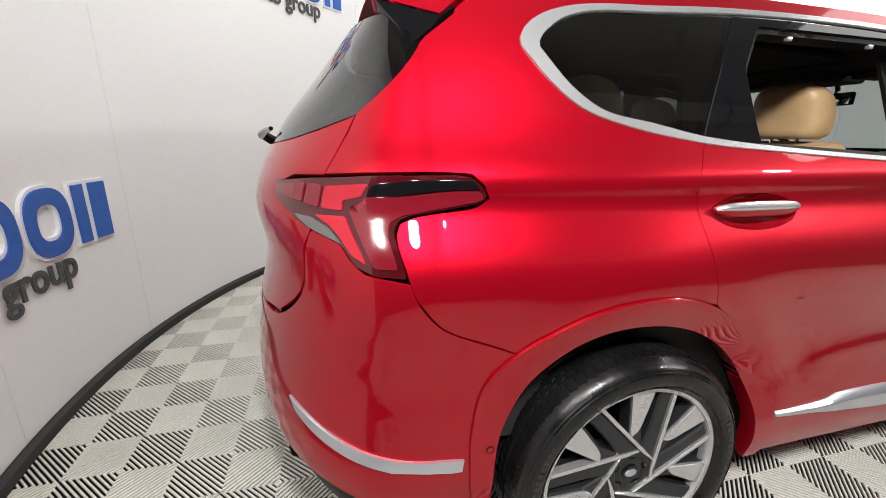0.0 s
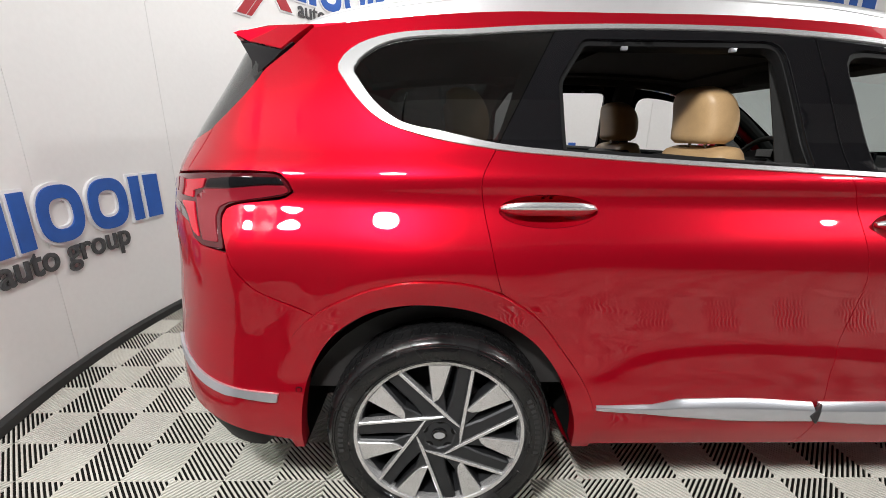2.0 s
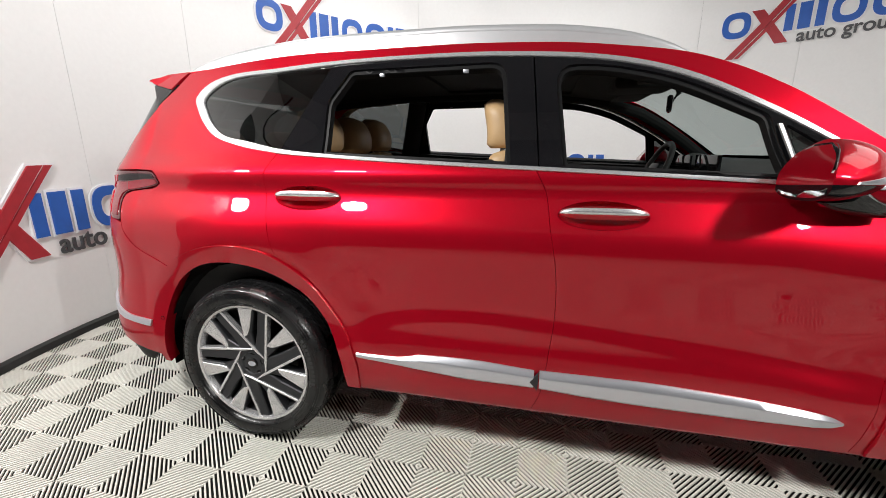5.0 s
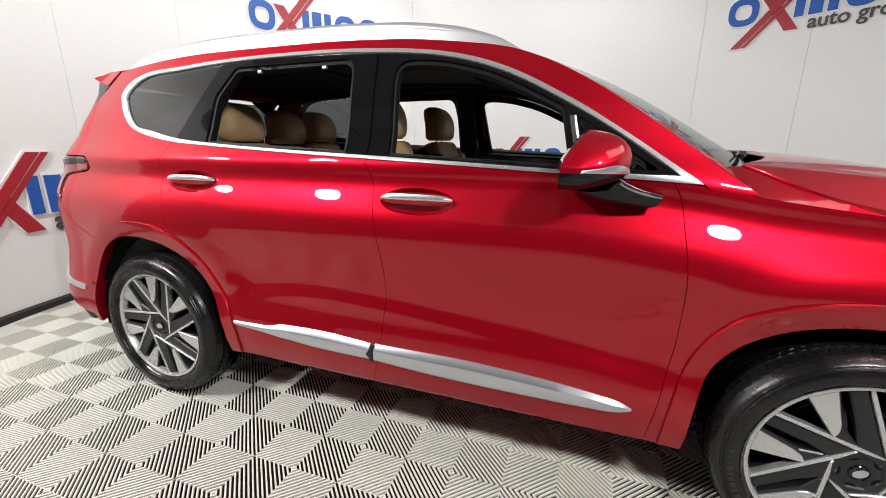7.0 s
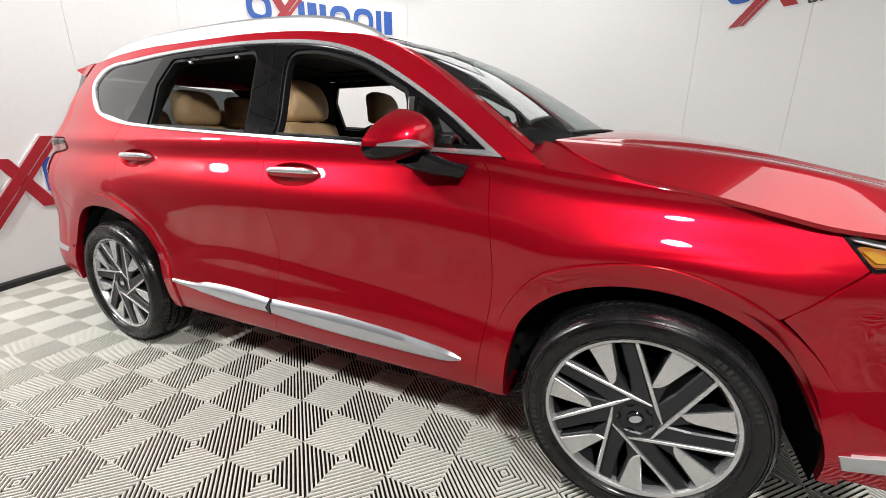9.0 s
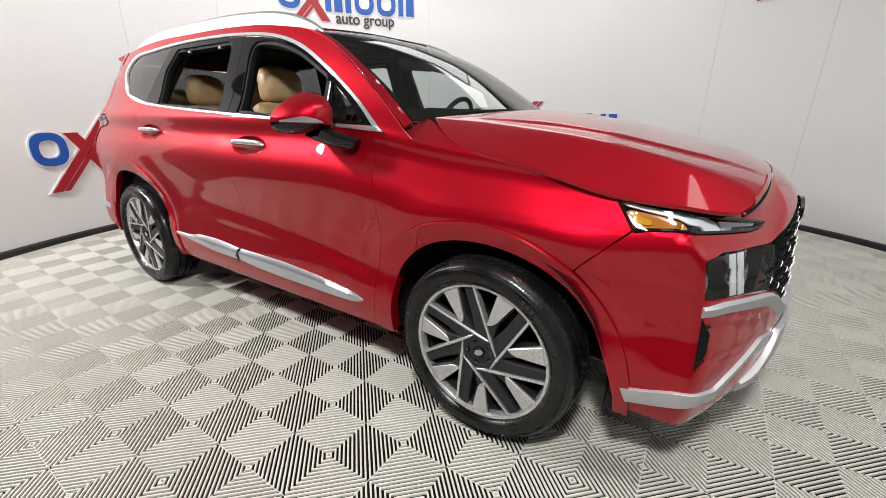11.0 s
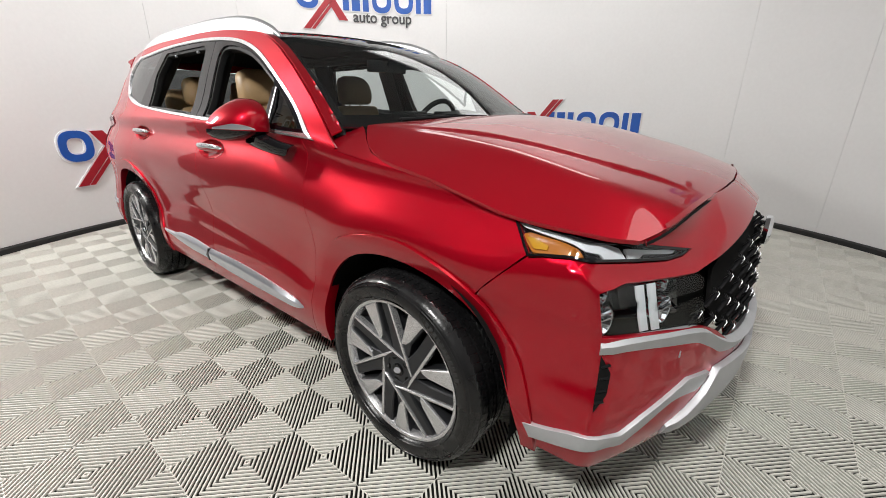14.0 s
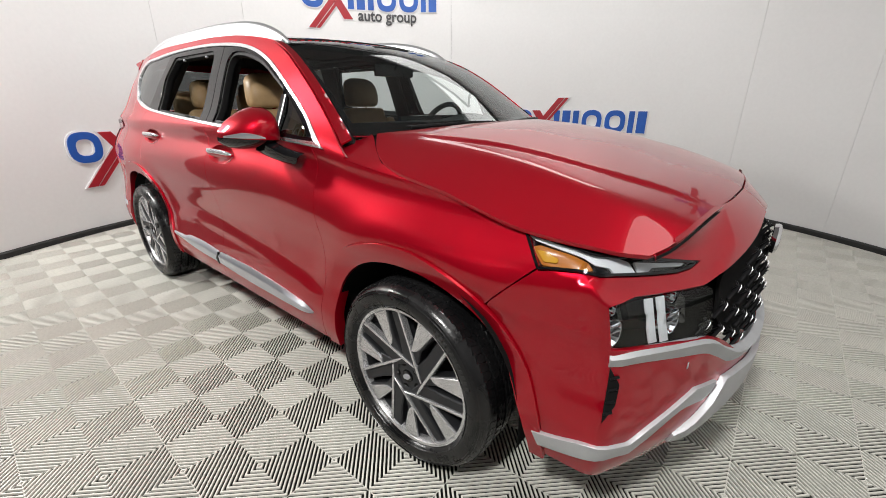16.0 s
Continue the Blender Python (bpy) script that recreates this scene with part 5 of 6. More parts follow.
    turned("cap_mark", [(0.0002, -0.0975), (0.018, -0.0975), (0.0195, -0.095)], SILVER, Matrix.Diagonal((1, 1, 0.62, 1)), wheel, "plain silver oval mark", seg=24)
    for k in range(5):
        a = math.tau * k / 5 + 0.24
        mm = Matrix.Translation((0.056 * math.cos(a), 0, 0.056 * math.sin(a)))
        turned("nut_well", [(0.0002, -0.0893), (0.0160, -0.0897), (0.0172, -0.088), (0.0165, -0.083)], VOID, mm, wheel, seg=18)
        turned("wheel_nut", [(0.0002, -0.0930), (0.004, -0.0930), (0.0075, -0.091), (0.008, -0.085)], STEEL, mm, wheel, "steel wheel nut", seg=10)
    return wheel


WY = -0.828
w0 = build_wheel(CAR, Matrix.Translation((RW, WY, HUBZ)), False)
for m in (Matrix.Translation((FW, WY, HUBZ)) @ Matrix.Rotation(radians(-29), 4, "Y"),
          Matrix.Translation((RW, -WY, HUBZ)) @ Matrix.Rotation(math.pi, 4, "Z"), Matrix.Translation((FW, -WY, HUBZ)) @ Matrix.Rotation(math.pi, 4, "Z")):
    w = copy_thing(w0, m)
    w.parent = CAR

# ---- mirrors ----
def side_mirror(mir):
    sg = 1 if mir else -1
    V = [0, 0.07, 0.2, 0.4, 0.6, 0.78, 0.9, 0.97, 1.0]
    TOP = [1.256, 1.283, 1.300, 1.301, 1.288, 1.263, 1.237, 1.215, 1.200]
    LOW = [1.158, 1.146, 1.139, 1.136, 1.137, 1.142, 1.152, 1.164, 1.178]
    DEPTH = [0.120, 0.160, 0.182, 0.186, 0.174, 0.144, 0.105, 0.068, 0.022]

    def smooth_at(table, v):
        return sum(interp(V, table, min(1.0, max(0.0, v + d))) * w for d, w in ((-0.05, 0.25), (0, 0.5), (0.05, 0.25)))

    def rear(v, z):
        return 1.880 + 0.02 * v + 0.075 * max(0.0, (z - 1.19) / 0.11) ** 1.6

    def seam(v):
        return 1.171 + 0.016 * v

    def hull(v, f, lower, off=0.0):
        """Housing: v from the door outwards, f from the seam to the edge; flat towards the rear, domed forwards."""
        zt, zb, dep = smooth_at(TOP, v), smooth_at(LOW, v), smooth_at(DEPTH, v)
        zs = min(seam(v), zt - 0.004)
        zs = max(zs, zb + 0.003)
        z = zs + ((zb if lower else zt) - zs) * f
        zm = zs + 0.012
        r = (z - zm) / ((zt - zm) if z > zm else (zb - 0.004 - zm))
        x = rear(v, z) + 0.004 + (dep - (0.005 if lower else 0.0)) * (1 - min(1.0, abs(r)) ** 2.2) ** 0.62 + off
        return Vector((x, sg * (0.880 + 0.206 * v + off * v ** 3), z))
    steps = [0, 0.02, 0.05] + [0.1 + 0.05 * k for k in range(16)] + [0.89, 0.925, 0.955, 0.98, 1.0]
    rise = [1 - (1 - k / 13) ** 1.7 for k in range(14)]

    def shell(lower):
        rings = []
        for v in steps:
            ring = [hull(v, f, lower) for f in rise]
            rings.append([Vector((rear(v, p.z), p.y, p.z)) for p in ring[::-1]] + ring)
        return rings
    m = loft("side_mirror", shell(False), PAINT, CAR, "body coloured door mirror with indicator", angle=65)
    loft("mirror_underside", shell(True), GLOSS_BLACK, m, "gloss black mirror underside", angle=65)
    rings = []
    for k in range(19):
        v = 0.47 + 0.515 * k / 18
        h = 0.05 + 0.27 * min(1.0, k / 12)
        rings.append([hull(v, f, False, o) for f, o in ((0.03, -0.004), (0.04, 0.002), (0.03 + h * 0.45, 0.0035), (0.03 + h * 0.9, 0.002), (0.03 + h, -0.004))])
    loft("indicator", rings, SILVER, m, "clear mirror indicator lens", angle=50)
    bm = bmesh.new()
    loop = [hull(v, 0.93, False) for v in np.linspace(0.08, 0.93, 14)] + [hull(v, 0.80, True) for v in np.linspace(0.93, 0.08, 14)]
    face = bm.faces.new([bm.verts.new((rear((abs(p.y) - 0.880) / 0.206, p.z) - 0.003, p.y, p.z)) for p in loop])
    out = bmesh.ops.extrude_face_region(bm, geom=[face])
    bmesh.ops.translate(bm, vec=(0.0025, 0, 0), verts=[e for e in out["geom"] if isinstance(e, bmesh.types.BMVert)])
    bmesh.ops.recalc_face_normals(bm, faces=bm.faces)
    part("mirror_glass", bm, CHROME, m, "mirror glass", smooth=False)
    # stalk down to the door
    rings = []
    for k in range(9):
        u = k / 8
        x, y, z = 2.00 + 0.145 * u, 0.945 - 0.055 * u, 1.152 - 0.046 * u - 0.008 * math.sin(math.pi * u)
        a = 0.05 * (1 - 0.35 * u)
        rings.append([Vector((x + a * p, sg * (y + q), z + r)) for p, q, r in ((-1.2, -0.02, 0.016), (0.6, -0.02, 0.021), (1.0, -0.012, 0.019), (1.06, 0.010, 0.013), (0.98, 0.022, 0.004), (0.6, 0.020, -0.017), (-0.2, 0.019, -0.024), (-1.1, 0.016, -0.022))])
    loft("mirror_stalk", rings, GLOSS_BLACK, m, "gloss black mirror stalk", angle=50)


both(side_mirror)


# ---- cabin ----
def cushion(name, lo, hi, mat, parent, label="", r=0.04, m=None, bulge=0.0):
    bm = bmesh.new()
    add_box(bm, lo, hi, r, m, seg=4)
    return part(name, bm, mat, parent, label, angle=80)


def headrest(parent, x, y, z, mat, back, w=0.135, h=0.20, d=0.055):
    rings = []
    n = 12
    for i in range(n + 1):
        u = i / n
        hw = w * interp([0, 0.06, 0.3, 0.7, 0.92, 1.0], [0.80, 0.93, 1.0, 0.95, 0.74, 0.45], u)
        dd = d * interp([0, 0.08, 0.5, 0.9, 1.0], [0.75, 1.0, 1.05, 0.85, 0.4], u)
        zz = z + h * u
        xx = x - 0.035 * u + 0.02 * math.sin(math.pi * u)
        ring = []
        for k in range(24):
            a = math.tau * k / 24
            c, s = math.cos(a), math.sin(a)
            ring.append(Vector((xx + dd * math.copysign(abs(c) ** 0.7, c), y + hw * math.copysign(abs(s) ** 0.6, s), zz)))
        rings.append(ring)
    h_ = loft("headrest", rings, mat, parent, "padded leather headrest", angle=60)
    for dy in (-0.05, 0.05):
        tube("headrest_post", [(x - 0.01, y + dy, z - 0.06), (x, y + dy, z + 0.03)], 0.006, CHROME, h_, seg=8)
    return h_


def seat(x, y, w=0.25, tilt=-16, z0=0.66, mat=None, head=True, hz=0.0):
    s = empty("seat")
    s.parent = CAR
    tagged(s, "tan leather car seat with dark bolsters")
    mat = mat or LEATHER
    cushion("seat_cushion", (x - 0.02, y - w, z0 - 0.12), (x + 0.50, y + w, z0 + 0.04), mat, s, r=0.05)
    M = Matrix.Translation((x, y, z0)) @ Matrix.Rotation(radians(tilt), 4, "Y")
    cushion("backrest", (-0.055, -w + 0.05, -0.02), (0.060, w - 0.05, 0.585 + hz), mat, s, r=0.05, m=M)
    cushion("back_shell", (-0.085, -w + 0.01, -0.05), (-0.020, w - 0.01, 0.565 + hz), LEATHER_DARK, s, "dark seat back shell", r=0.03, m=M)
    for d in (-1, 1):
        cushion("bolster", (-0.065, d * (w - 0.025) - 0.035, 0.0), (0.085, d * (w - 0.025) + 0.035, 0.50 + hz), mat if d > 0 else LEATHER_DARK, s, "seat side bolster", r=0.03, m=M)
    if head:
        p = M @ Vector((0.0, 0, 0.600 + hz))
        headrest(s, p.x + 0.01, y, p.z, mat, LEATHER_DARK, h=0.205, w=0.14, d=0.072)
    return s


seat(1.20, -0.38, z0=0.64, hz=0.07)
seat(1.20, 0.38, z0=0.64, hz=0.07)
seat(0.26, -0.36, w=0.23, z0=0.70, hz=-0.005)
seat(0.26, 0.36, w=0.23, z0=0.70, hz=-0.005)
seat(0.26, 0.0, w=0.16, z0=0.70, hz=-0.02)
seat(-0.42, -0.28, w=0.2, z0=0.72, hz=-0.10)
seat(-0.42, 0.28, w=0.2, z0=0.72, hz=-0.10)

# headliner, floor, inner door cards, pillars
def lining(u, v):
    p = crown(u, v)
    return p + Vector((0, 0, -0.045))


panel("headliner", [line([(-0.45, -0.93), (1.60, -0.93), (1.60, 0.93), (-0.45, 0.93)], 0.08, True)], lining, HEADLINER, CAR, "black fabric headliner", step=0.12, depth=0.01, core=Vector((0.6, 0, 1.0)))
panel("sunroof_blind", [round_poly([(0.62, -0.55), (1.35, -0.55), (1.35, 0.55), (0.62, 0.55)], 0.05, step=0.08)], lining, HEADLINER, CAR, "dark roof blind seen from inside", out=-0.015, step=0.12, core=Vector((0.6, 0, 1.0)))
box("cabin_floor", (-0.9, -0.70, 0.40), (2.35, 0.70, 0.46), VOID, CAR, bevel=0.02)
for sg in (-1, 1):
    def card(x, z, sg=sg):
        return Vector((x, sg * (half_width(x, z) - 0.085), z))
    top = [(2.20, 1.150), (1.997, 1.160), (1.563, 1.182), (1.181, 1.198), (0.9, 1.212), (0.384, 1.240), (0.0, 1.28), (-0.6, 1.30)]
    panel("door_card", [line([(-0.6, 0.5), (2.28, 0.5)], 0.1) + spline(top, 0.08)], card, LEATHER_DARK, CAR, "dark inner door trim", depth=0.03, gap=0, step=0.12)
    def sill_f(x, t, sg=sg):
        zz = belt_z(x) + 0.006
        return Vector((x, sg * (half_width(x, zz) - 0.008 - 0.085 * t), zz - 0.01 * t))
    panel("window_sill", [line([(0.3, 0.0), (2.16, 0.0), (2.16, 1.0), (0.3, 1.0)], 0.1, True)], sill_f, BLACK, CAR, depth=0.01, gap=0, step=0.12, core=Vector((1.2, 0, 0.9)))
    # door pull with tan armrest
    cushion("armrest", (1.45, min(sg * 0.72, sg * 0.80), 0.93), (1.95, max(sg * 0.72, sg * 0.80), 0.985), LEATHER, CAR, "tan door armrest", r=0.02)
    # inner pillars
    for nm, a, b in (("b_pillar_trim", (1.125, 1.10), (1.135, 1.60)), ("c_pillar_trim", (0.20, 1.20), (0.34, 1.60))):
        pa = Vector((a[0], sg * (half_width(*a) - 0.085), a[1]))
        pb = Vector((b[0], sg * (half_width(*b) - 0.085), b[1]))
        tube(nm, [pa, pa.lerp(pb, 0.5), pb], [0.07, 0.065, 0.065], HEADLINER, CAR, seg=10, flat=0.5)
    pa = [Vector((x, sg * (edge_y(x) - 0.055), edge_z(x) - 0.045)) for x in (1.60, 1.8, 1.95, 2.1, 2.25, 2.34)]
    tube("a_pillar_trim", pa, 0.032, HEADLINER, CAR, seg=10)
    pr = [Vector((x, sg * (edge_y(x) - 0.045), edge_z(x) - 0.04)) for x in np.linspace(-0.4, 1.62, 12)]
    tube("roof_side_trim", pr, 0.034, HEADLINER, CAR, seg=10)
    # grab hook screws
    for gx in (0.56, 0.90):
        p = Vector((gx, sg * (half_width(gx, 1.572) - 0.018), 1.568))
        box("trim_clip", p - Vector((0.010, 0.006, 0.006)), p + Vector((0.010, 0.006, 0.006)), SILVER, CAR, "small bright trim clip", bevel=0.002)

# dashboard, wheel, screen, mirror
rings = []
for y in np.linspace(-0.72, 0.72, 25):
    hump = 0.035 * math.exp(-((y - 0.38) / 0.2) ** 2)
    rings.append([Vector((2.02, y, 0.80)), Vector((1.99, y, 1.06)), Vector((2.01, y, 1.175 + hump)), Vector((2.07, y, 1.222 + hump)), Vector((2.16, y, 1.232)), Vector((2.28 - 0.08 * abs(y / 0.72) ** 2, y, 1.205)), Vector((2.36, y, 1.10)), Vector((2.36, y, 0.80))])
dash = loft("dashboard", rings, LEATHER_DARK, CAR, "dark soft-touch dashboard")
cushion("dash_trim", (1.962, -0.66, 1.085), (2.01, -0.19, 1.165), LEATHER, dash, "tan dashboard insert", r=0.012)
box("centre_screen", (1.965, -0.16, 1.12), (1.985, 0.12, 1.248), GLOSS_BLACK, dash, "dark touch screen", bevel=0.006, m=Matrix.Translation((0.02, 0, 0)))
box("instrument_display", (1.985, 0.20, 1.12), (2.00, 0.54, 1.245), GLOSS_BLACK, dash, "dark instrument display", bevel=0.008)
sw = empty("steering_wheel")
sw.parent = CAR
tagged(sw, "black leather steering wheel")
M = Matrix.Translation((1.850, 0.365, 1.140)) @ Matrix.Rotation(radians(24), 4, "Y")
tube("rim", [M @ Vector((0, 0.188 * math.cos(a), 0.183 * math.sin(a))) for a in (math.tau * k / 40 for k in range(40))], 0.0155, LEATHER_DARK, sw, seg=10, closed=True)
box("hub", (-0.02, -0.085, -0.075), (0.05, 0.085, 0.06), BLACK, sw, bevel=0.02, m=M)
for a in (0, 180, 255, 285):
    tube("spoke", [M @ Vector((0.01, 0.06 * math.cos(radians(a)), 0.06 * math.sin(radians(a)))), M @ Vector((0, 0.18 * math.cos(radians(a)), 0.18 * math.sin(radians(a))))], 0.013, BLACK, sw, seg=8)
tube("column", [M @ Vector((0.03, 0, 0)), M @ Vector((0.22, 0, 0))], 0.05, BLACK, sw, seg=12)
RM = Matrix.Translation((1.795, 0.0, 1.489)) @ Matrix.Rotation(radians(-15), 4, "Z")
rm = box("rear_view_mirror", (-0.006, -0.125, -0.032), (0.016, 0.125, 0.032), GLOSS_BLACK, CAR, "black interior mirror", bevel=0.008, m=RM)
box("mirror_face", (-0.009, -0.118, -0.027), (-0.0055, 0.118, 0.027), CHROME, rm, "pale mirror glass", bevel=0.001, m=RM)
tube("mirror_arm", [(1.803, 0.0, 1.50), (1.835, 0, 1.54), (1.815, 0, 1.585)], 0.012, BLACK, rm, seg=8)
cushion("overhead_console", (1.52, -0.14, 1.555), (1.80, 0.14, 1.612), HEADLINER, CAR, "dark overhead console", r=0.025)
for y in (-0.36, 0.36):
    cushion("sun_visor", (1.60, y - 0.19, 1.560), (1.76, y + 0.17, 1.582), HEADLINER, CAR, "dark folded sun visor", r=0.008)

# ---- wall signs: raised plain shapes with pale edges ----
def on_wall(a0, u, v, d):
    """A place on the wall: metres to the right of angle a0, height v, d metres proud of the wall."""
    u = u if u < 0.45 else 0.45 + (u - 0.45) * 0.93
    a = a0 - math.degrees(u / RAD)
    return drum(a, wall_r(a) - d, v)


def raised(name, loops, a0, z0, mat, parent, d0=0.0, d1=0.03, label="", step=0.04):
    """A flat shape in wall metres (u, v), extruded out of the wall."""
    loops = [line(lp, step, True) for lp in loops]
    pts, edges = [], []
    for lp in loops:
        b = len(pts)
        pts += lp
        edges += [(b + i, b + (i + 1) % len(lp)) for i in range(len(lp))]
    vv, ee, ff, *_ = geometry.delaunay_2d_cdt(pts, edges, [], 0, 1e-6)
    tri = []
    for t in ff:
        c = sum((vv[i] for i in t), Vector((0, 0))) / len(t)
        if inside(c, loops[0]) and not any(inside(c, h) for h in loops[1:]):
            tri.append(list(t))
    n = len(vv)
    V = [on_wall(a0, p[0], z0 + p[1], d1) for p in vv] + [on_wall(a0, p[0], z0 + p[1], d0) for p in vv]
    count = {(t[i], t[(i + 1) % 3]): 1 for t in tri for i in range(3)}
    F = list(tri)
    for a, b in count:
        if (b, a) not in count:
            F.append([b, a, a + n, b + n])
    bm = bmesh.new()
    vs = [bm.verts.new(v) for v in V]
    for f in F:
        try:
            bm.faces.new([vs[i] for i in f])
        except ValueError:
            pass
    return part(name, bm, mat, parent, label, smooth=False)


def ring_shape(cx, cy, rx, ry, p=2.6, n=36):
    out = []
    for k in range(n):
        a = math.tau * k / n
        c, s = math.cos(a), math.sin(a)
        out.append((cx + rx * math.copysign(abs(c) ** (2 / p), c), cy + ry * math.copysign(abs(s) ** (2 / p), s)))
    return out


def grow(lp, d):
    return [tuple(p) for p in shrink([Vector(p) for p in lp], -d)]


def words(text, a0, u, z, size, mat, parent):
    cu = bpy.data.curves.new("words", "FONT")
    cu.body, cu.size, cu.extrude, cu.offset = text, size, 0.004, 0.003
    tmp = bpy.data.objects.new("words", cu)
    me = bpy.data.meshes.new_from_object(tmp)
    bpy.data.objects.remove(tmp)
    for v in me.vertices:
        v.co = on_wall(a0, u + v.co.x * 1.04, z + v.co.y, 0.014 + v.co.z)
    me.materials.clear()
    me.materials.append(mat)
    o = new("lettering", me)
    o.parent = parent
    return tagged(o, "dark grey raised lettering")


def wall_sign(a0, z0):
    s = empty("wall_sign", "blue and red raised logo shapes with grey lettering on white wall", "sign", "logo signs round the wall")
    h = 0.285
    blue = []
    rings = [(0.155, 0.150), (1.255, 0.150), (1.605, 0.150)]
    for cx, rx in rings:
        o, i = ring_shape(cx, h / 2, rx, 0.152), ring_shape(cx, h / 2, rx - 0.068, 0.082)
        blue.append((o, i))
    for o, i in blue:
        raised("ring_backing", [grow(o, 0.014), grow(i, -0.014)], a0, z0, SIGN_EDGE, s, 0.0, 0.016, "pale sign edge")
        raised("ring", [o, i], a0, z0, BLUE, s, 0.016, 0.024, "blue ring shape")
    blocks = [[(0.655, 0), (0.655, h), (0.745, h), (0.745, 0)], [(0.790, 0), (0.790, h), (0.915, h), (0.915, 0)], [(0.960, 0), (0.960, h), (1.050, h), (1.050, 0)],
              [(1.800, 0), (1.800, h), (1.880, h), (1.880, 0)], [(1.925, 0), (1.925, h), (2.050, h), (2.050, 0)]]
    for b in blocks:
        raised("block_backing", [grow(b, 0.014)], a0, z0, SIGN_EDGE, s, 0.0, 0.015, "pale sign edge")
        raised("block", [b], a0, z0, BLUE, s, 0.015, 0.023, "blue block shape")
    bars = [[(0.30, 0.285), (0.42, 0.285), (0.72, -0.125), (0.585, -0.125)],
            [(0.075, -0.255), (0.165, -0.255), (0.800, 0.46), (0.700, 0.46)],
            [(0.178, -0.255), (0.225, -0.255), (0.865, 0.46), (0.815, 0.46)]]
    raised("bar_backing", [grow([(0.075, -0.255), (0.225, -0.255), (0.865, 0.46), (0.700, 0.46)], 0.014)], a0, z0, SIGN_EDGE, s, 0.0, 0.017, "pale sign edge")
    raised("bar_backing", [grow(bars[0], 0.014)], a0, z0, SIGN_EDGE, s, 0.0, 0.013, "pale sign edge")
    for k, b in enumerate(bars):
        raised("diagonal_bar", [b], a0, z0, RED, s, 0.017 if k else 0.013, 0.027 if k else 0.022, "red diagonal bar")
    words("auto group", a0, 0.80, z0 - 0.135, 0.20, GREY_SIGN, s)
    return s


for a0, z0 in ((200.9, 0.735), (160.3, 2.53), (69.0, 2.66), (115.2, 0.92)):
    wall_sign(a0, z0)


# ---- hanging lamps ----
def hanging_lamp(place, size, aim):
    o = empty("hanging_lamp", "round white studio lamp hung from the ceiling", "lamp", "studio lamps over the open side", at=place)
    r = size / 2
    q = (Vector(aim) - Vector(place)).to_track_quat("-Y", "Z").to_matrix().to_4x4()
    turned("housing", [(0.02, 0.06), (r + 0.01, 0.05), (r + 0.02, 0.02), (r + 0.02, -0.012), (r + 0.006, -0.012), (r + 0.006, 0.01), (0.02, 0.012)], SIGN_EDGE, q, o, seg=32)
    tube("hanger", [(0, 0, 0.04), (0, 0, CEIL - place[2] - (0.0 if place[1] > -2.75 else -0.02))], 0.012, BLACK, o)
    return o


for place, power, size, aim in LAMPS:
    hanging_lamp(place, size, aim)


def fill_panel(angle, lean):
    """A shallow white tray round an added, unseen flat panel of fill light."""
    at = (CX + PANEL_R * math.cos(radians(angle)), CY + PANEL_R * math.sin(radians(angle)), CEIL - 0.72 * math.sin(radians(lean)))
    o = empty("fill_panel", "unseen flat white fill light panel added on the ceiling", "lamp", "light panels along the wall", at=at)
    q = Matrix.Rotation(radians(angle), 4, "Z") @ Matrix.Rotation(radians(-lean), 4, "Y")
    a, b = PANEL_D / 2 + 0.012, PANEL_W / 2 + 0.012
    for lo, hi in (((-a - 0.03, -b - 0.03, -0.085), (-a, b + 0.03, 0.0)), ((a, -b - 0.03, -0.085), (a + 0.03, b + 0.03, 0.0)), ((-a, -b - 0.03, -0.085), (a, -b, 0.0)), ((-a, b, -0.085), (a, b + 0.03, 0.0))):
        box("frame_bar", lo, hi, SIGN_EDGE, o, bevel=0.004, m=q)
    box("tray", (-a, -b, -0.03), (a, b, -0.002), SIGN_EDGE, o, m=q)


for angle, power, lean in PANELS:
    fill_panel(angle, lean)

# ---- floor tiles ----
TX, TY, CELL = 2.762, -0.937, 0.20


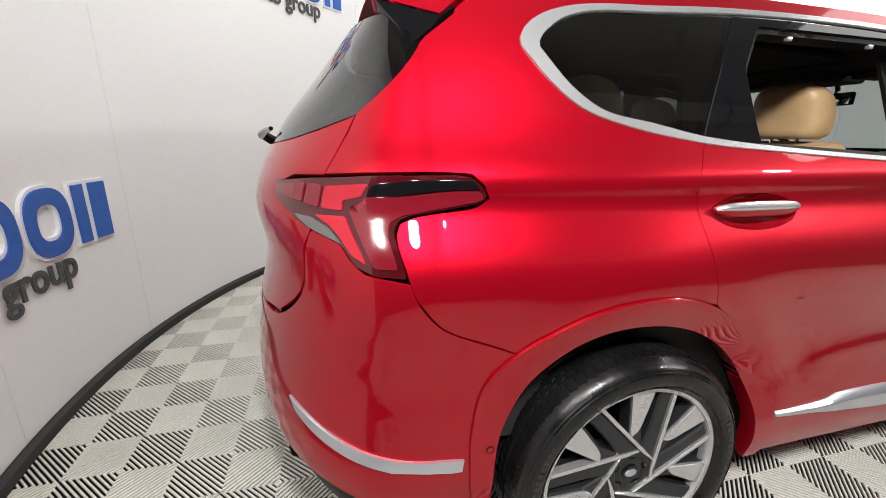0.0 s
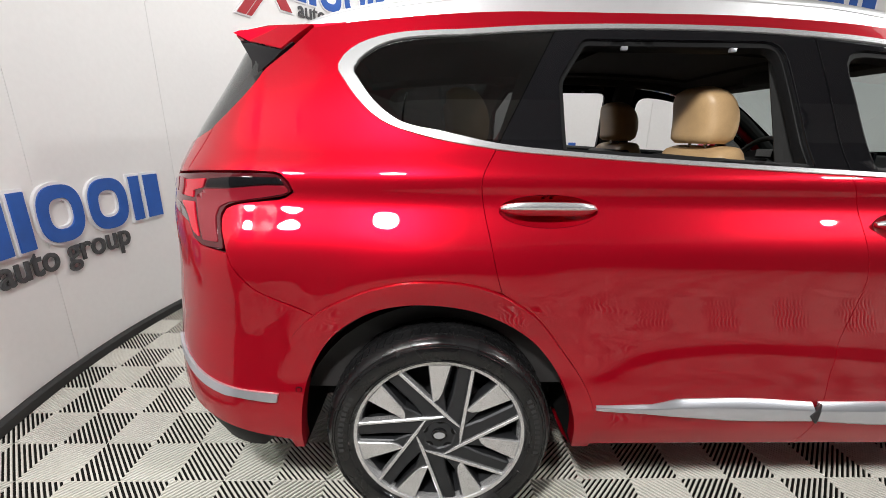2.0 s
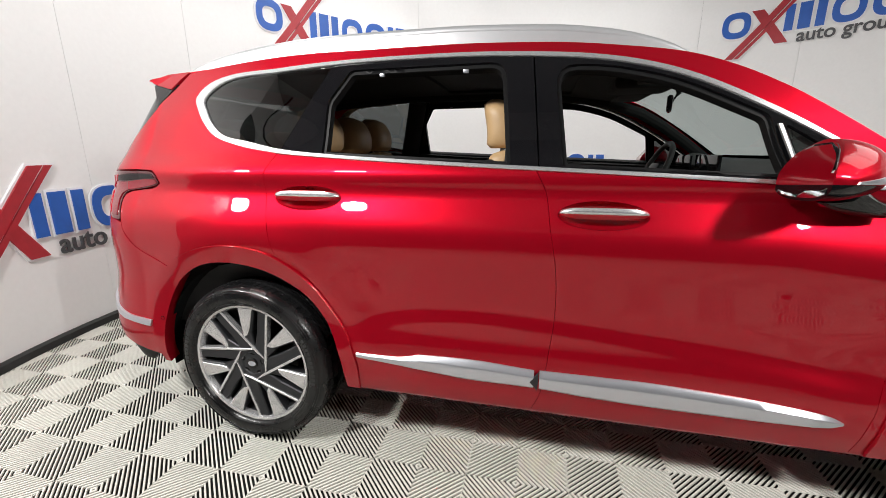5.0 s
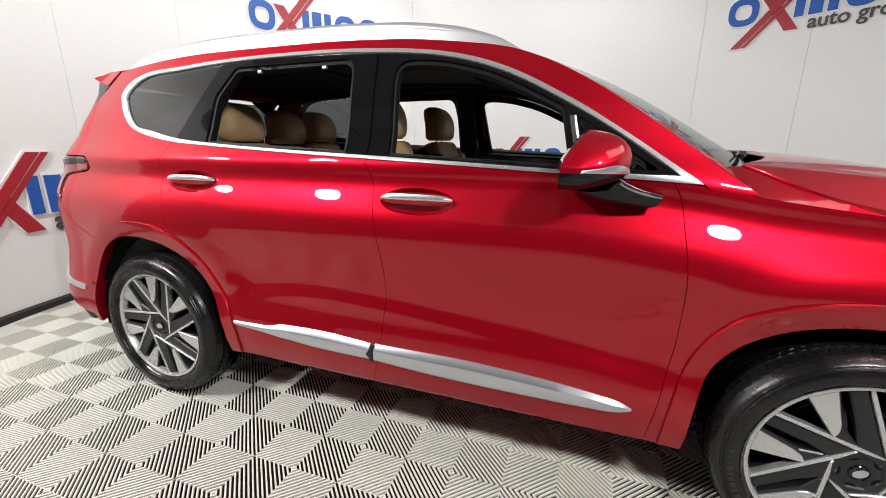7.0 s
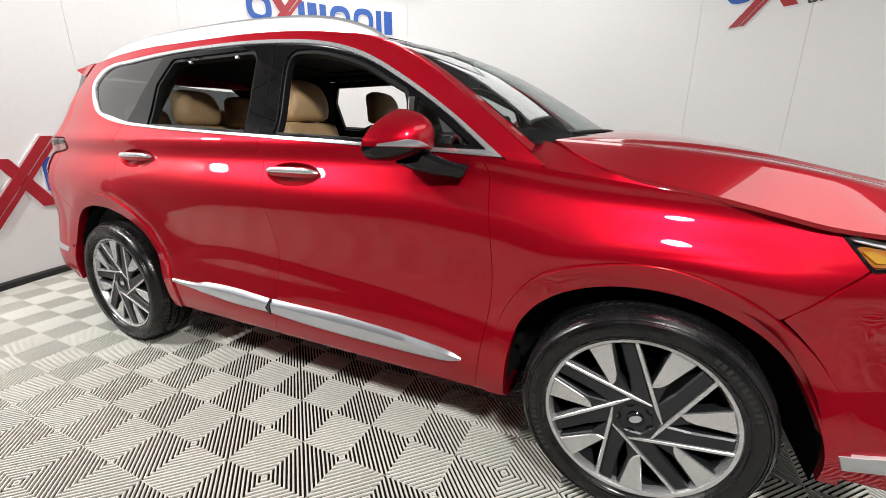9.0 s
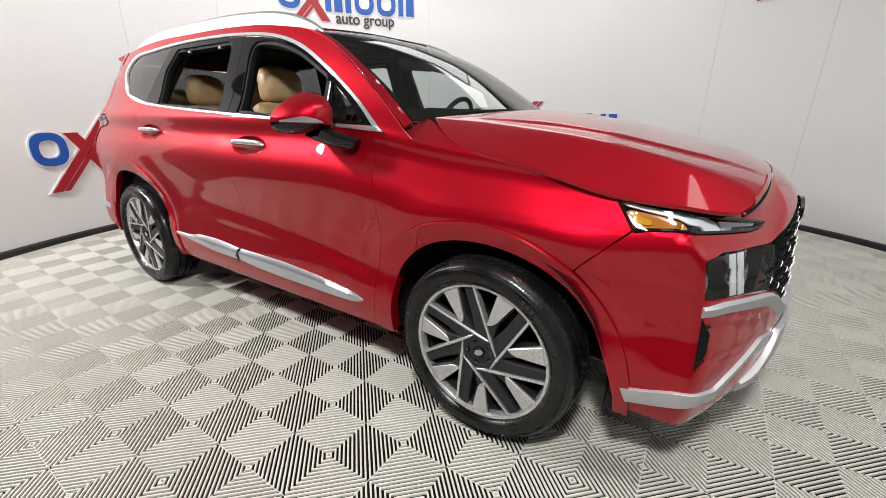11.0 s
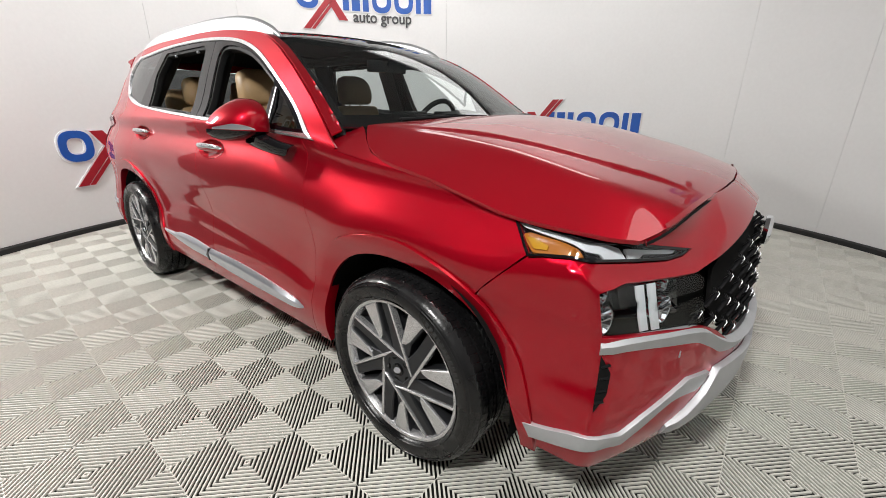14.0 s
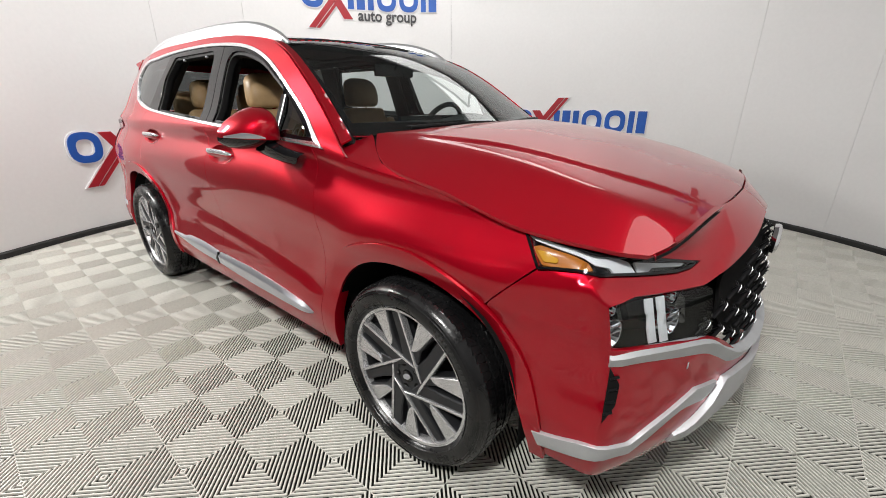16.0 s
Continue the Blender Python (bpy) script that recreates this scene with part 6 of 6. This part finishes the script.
def tile_mesh():
    V, F = [], []
    pitch, w = CELL * 2 / 18, 0.0045      # along an axis; half the rib's width along an axis

    def seg(i0, j0, flip, c):
        """Ends of the line u + v = c in a unit cell of side CELL."""
        lo, hi = max(0.0, c - CELL), min(CELL, c)
        pts = [(lo, c - lo), (hi, c - hi)]
        return [(i0 * CELL + (CELL - u if flip else u), j0 * CELL + v) for u, v in pts]

    for i in (-1, 0):
        for j in (-1, 0):
            flip = (i + j) % 2 != 0
            for k in range(18):
                c = (k + 0.5) * pitch
                rows = []
                for d, z in ((-w - 0.0004, -0.0085), (-w - 0.0004, -0.0016), (-w + 0.0010, 0.0), (w - 0.0010, 0.0), (w + 0.0004, -0.0016), (w + 0.0004, -0.0085)):
                    rows.append([(*p, z) for p in seg(i, j, flip, max(0.0, min(2 * CELL, c + d)))])
                n = len(V)
                V += [p for r in rows for p in r]
                p, q, r = Vector(rows[2][0]), Vector(rows[2][1]), Vector(rows[3][1])
                rev = (q - p).cross(r - p).z < 0
                for m in range(5):
                    f = [n + 2 * m, n + 2 * m + 1, n + 2 * m + 3, n + 2 * m + 2]
                    F.append(f[::-1] if rev else f)
    # thin rails along the tile's edges and small knots where the ribs meet
    for s in (-1, 1):
        e, t = 0.1990 * s, 0.0008
        for quad in ([(e - t, -0.2), (e + t, -0.2), (e + t, 0.2), (e - t, 0.2)], [(-0.2, e - t), (0.2, e - t), (0.2, e + t), (-0.2, e + t)]):
            n = len(V)
            V += [(x, y, -0.0030) for x, y in quad]
            F.append([n, n + 1, n + 2, n + 3])
    me = bpy.data.meshes.new("tile")
    me.from_pydata(V, [], F)
    me.materials.append(TILE)
    return me


def lay_floor():
    me = tile_mesh()
    cells = []
    for i in range(-18, 12):
        for j in range(-12, 18):
            x, y = TX + 0.4 * i, TY + 0.4 * j
            if math.hypot(x - CX, y - CY) < wall_r(math.degrees(math.atan2(y - CY, x - CX))) + 0.22:
                cells.append((math.hypot(x - 1.6, y + 1.2), x, y))
    cells.sort()
    rng = random.Random(3)
    for d, x, y in cells[:300]:
        o = new("tile", me)
        o.parent = FLOOR
        o.location = (x + rng.uniform(-0.0006, 0.0006), y + rng.uniform(-0.0006, 0.0006), rng.uniform(-0.0012, 0.0))
    base_v = [tuple(v.co) for v in me.vertices]
    base_f = [tuple(p.vertices) for p in me.polygons]
    V, F = [], []
    for d, x, y in cells[300:]:
        n = len(V)
        V += [(a + x, b + y, c) for a, b, c in base_v]
        F += [tuple(q + n for q in f) for f in base_f]
    far = finish("far_tiles", V, F, TILE, FLOOR, smooth=False)
    tagged(far, kind="stuff")


lay_floor()
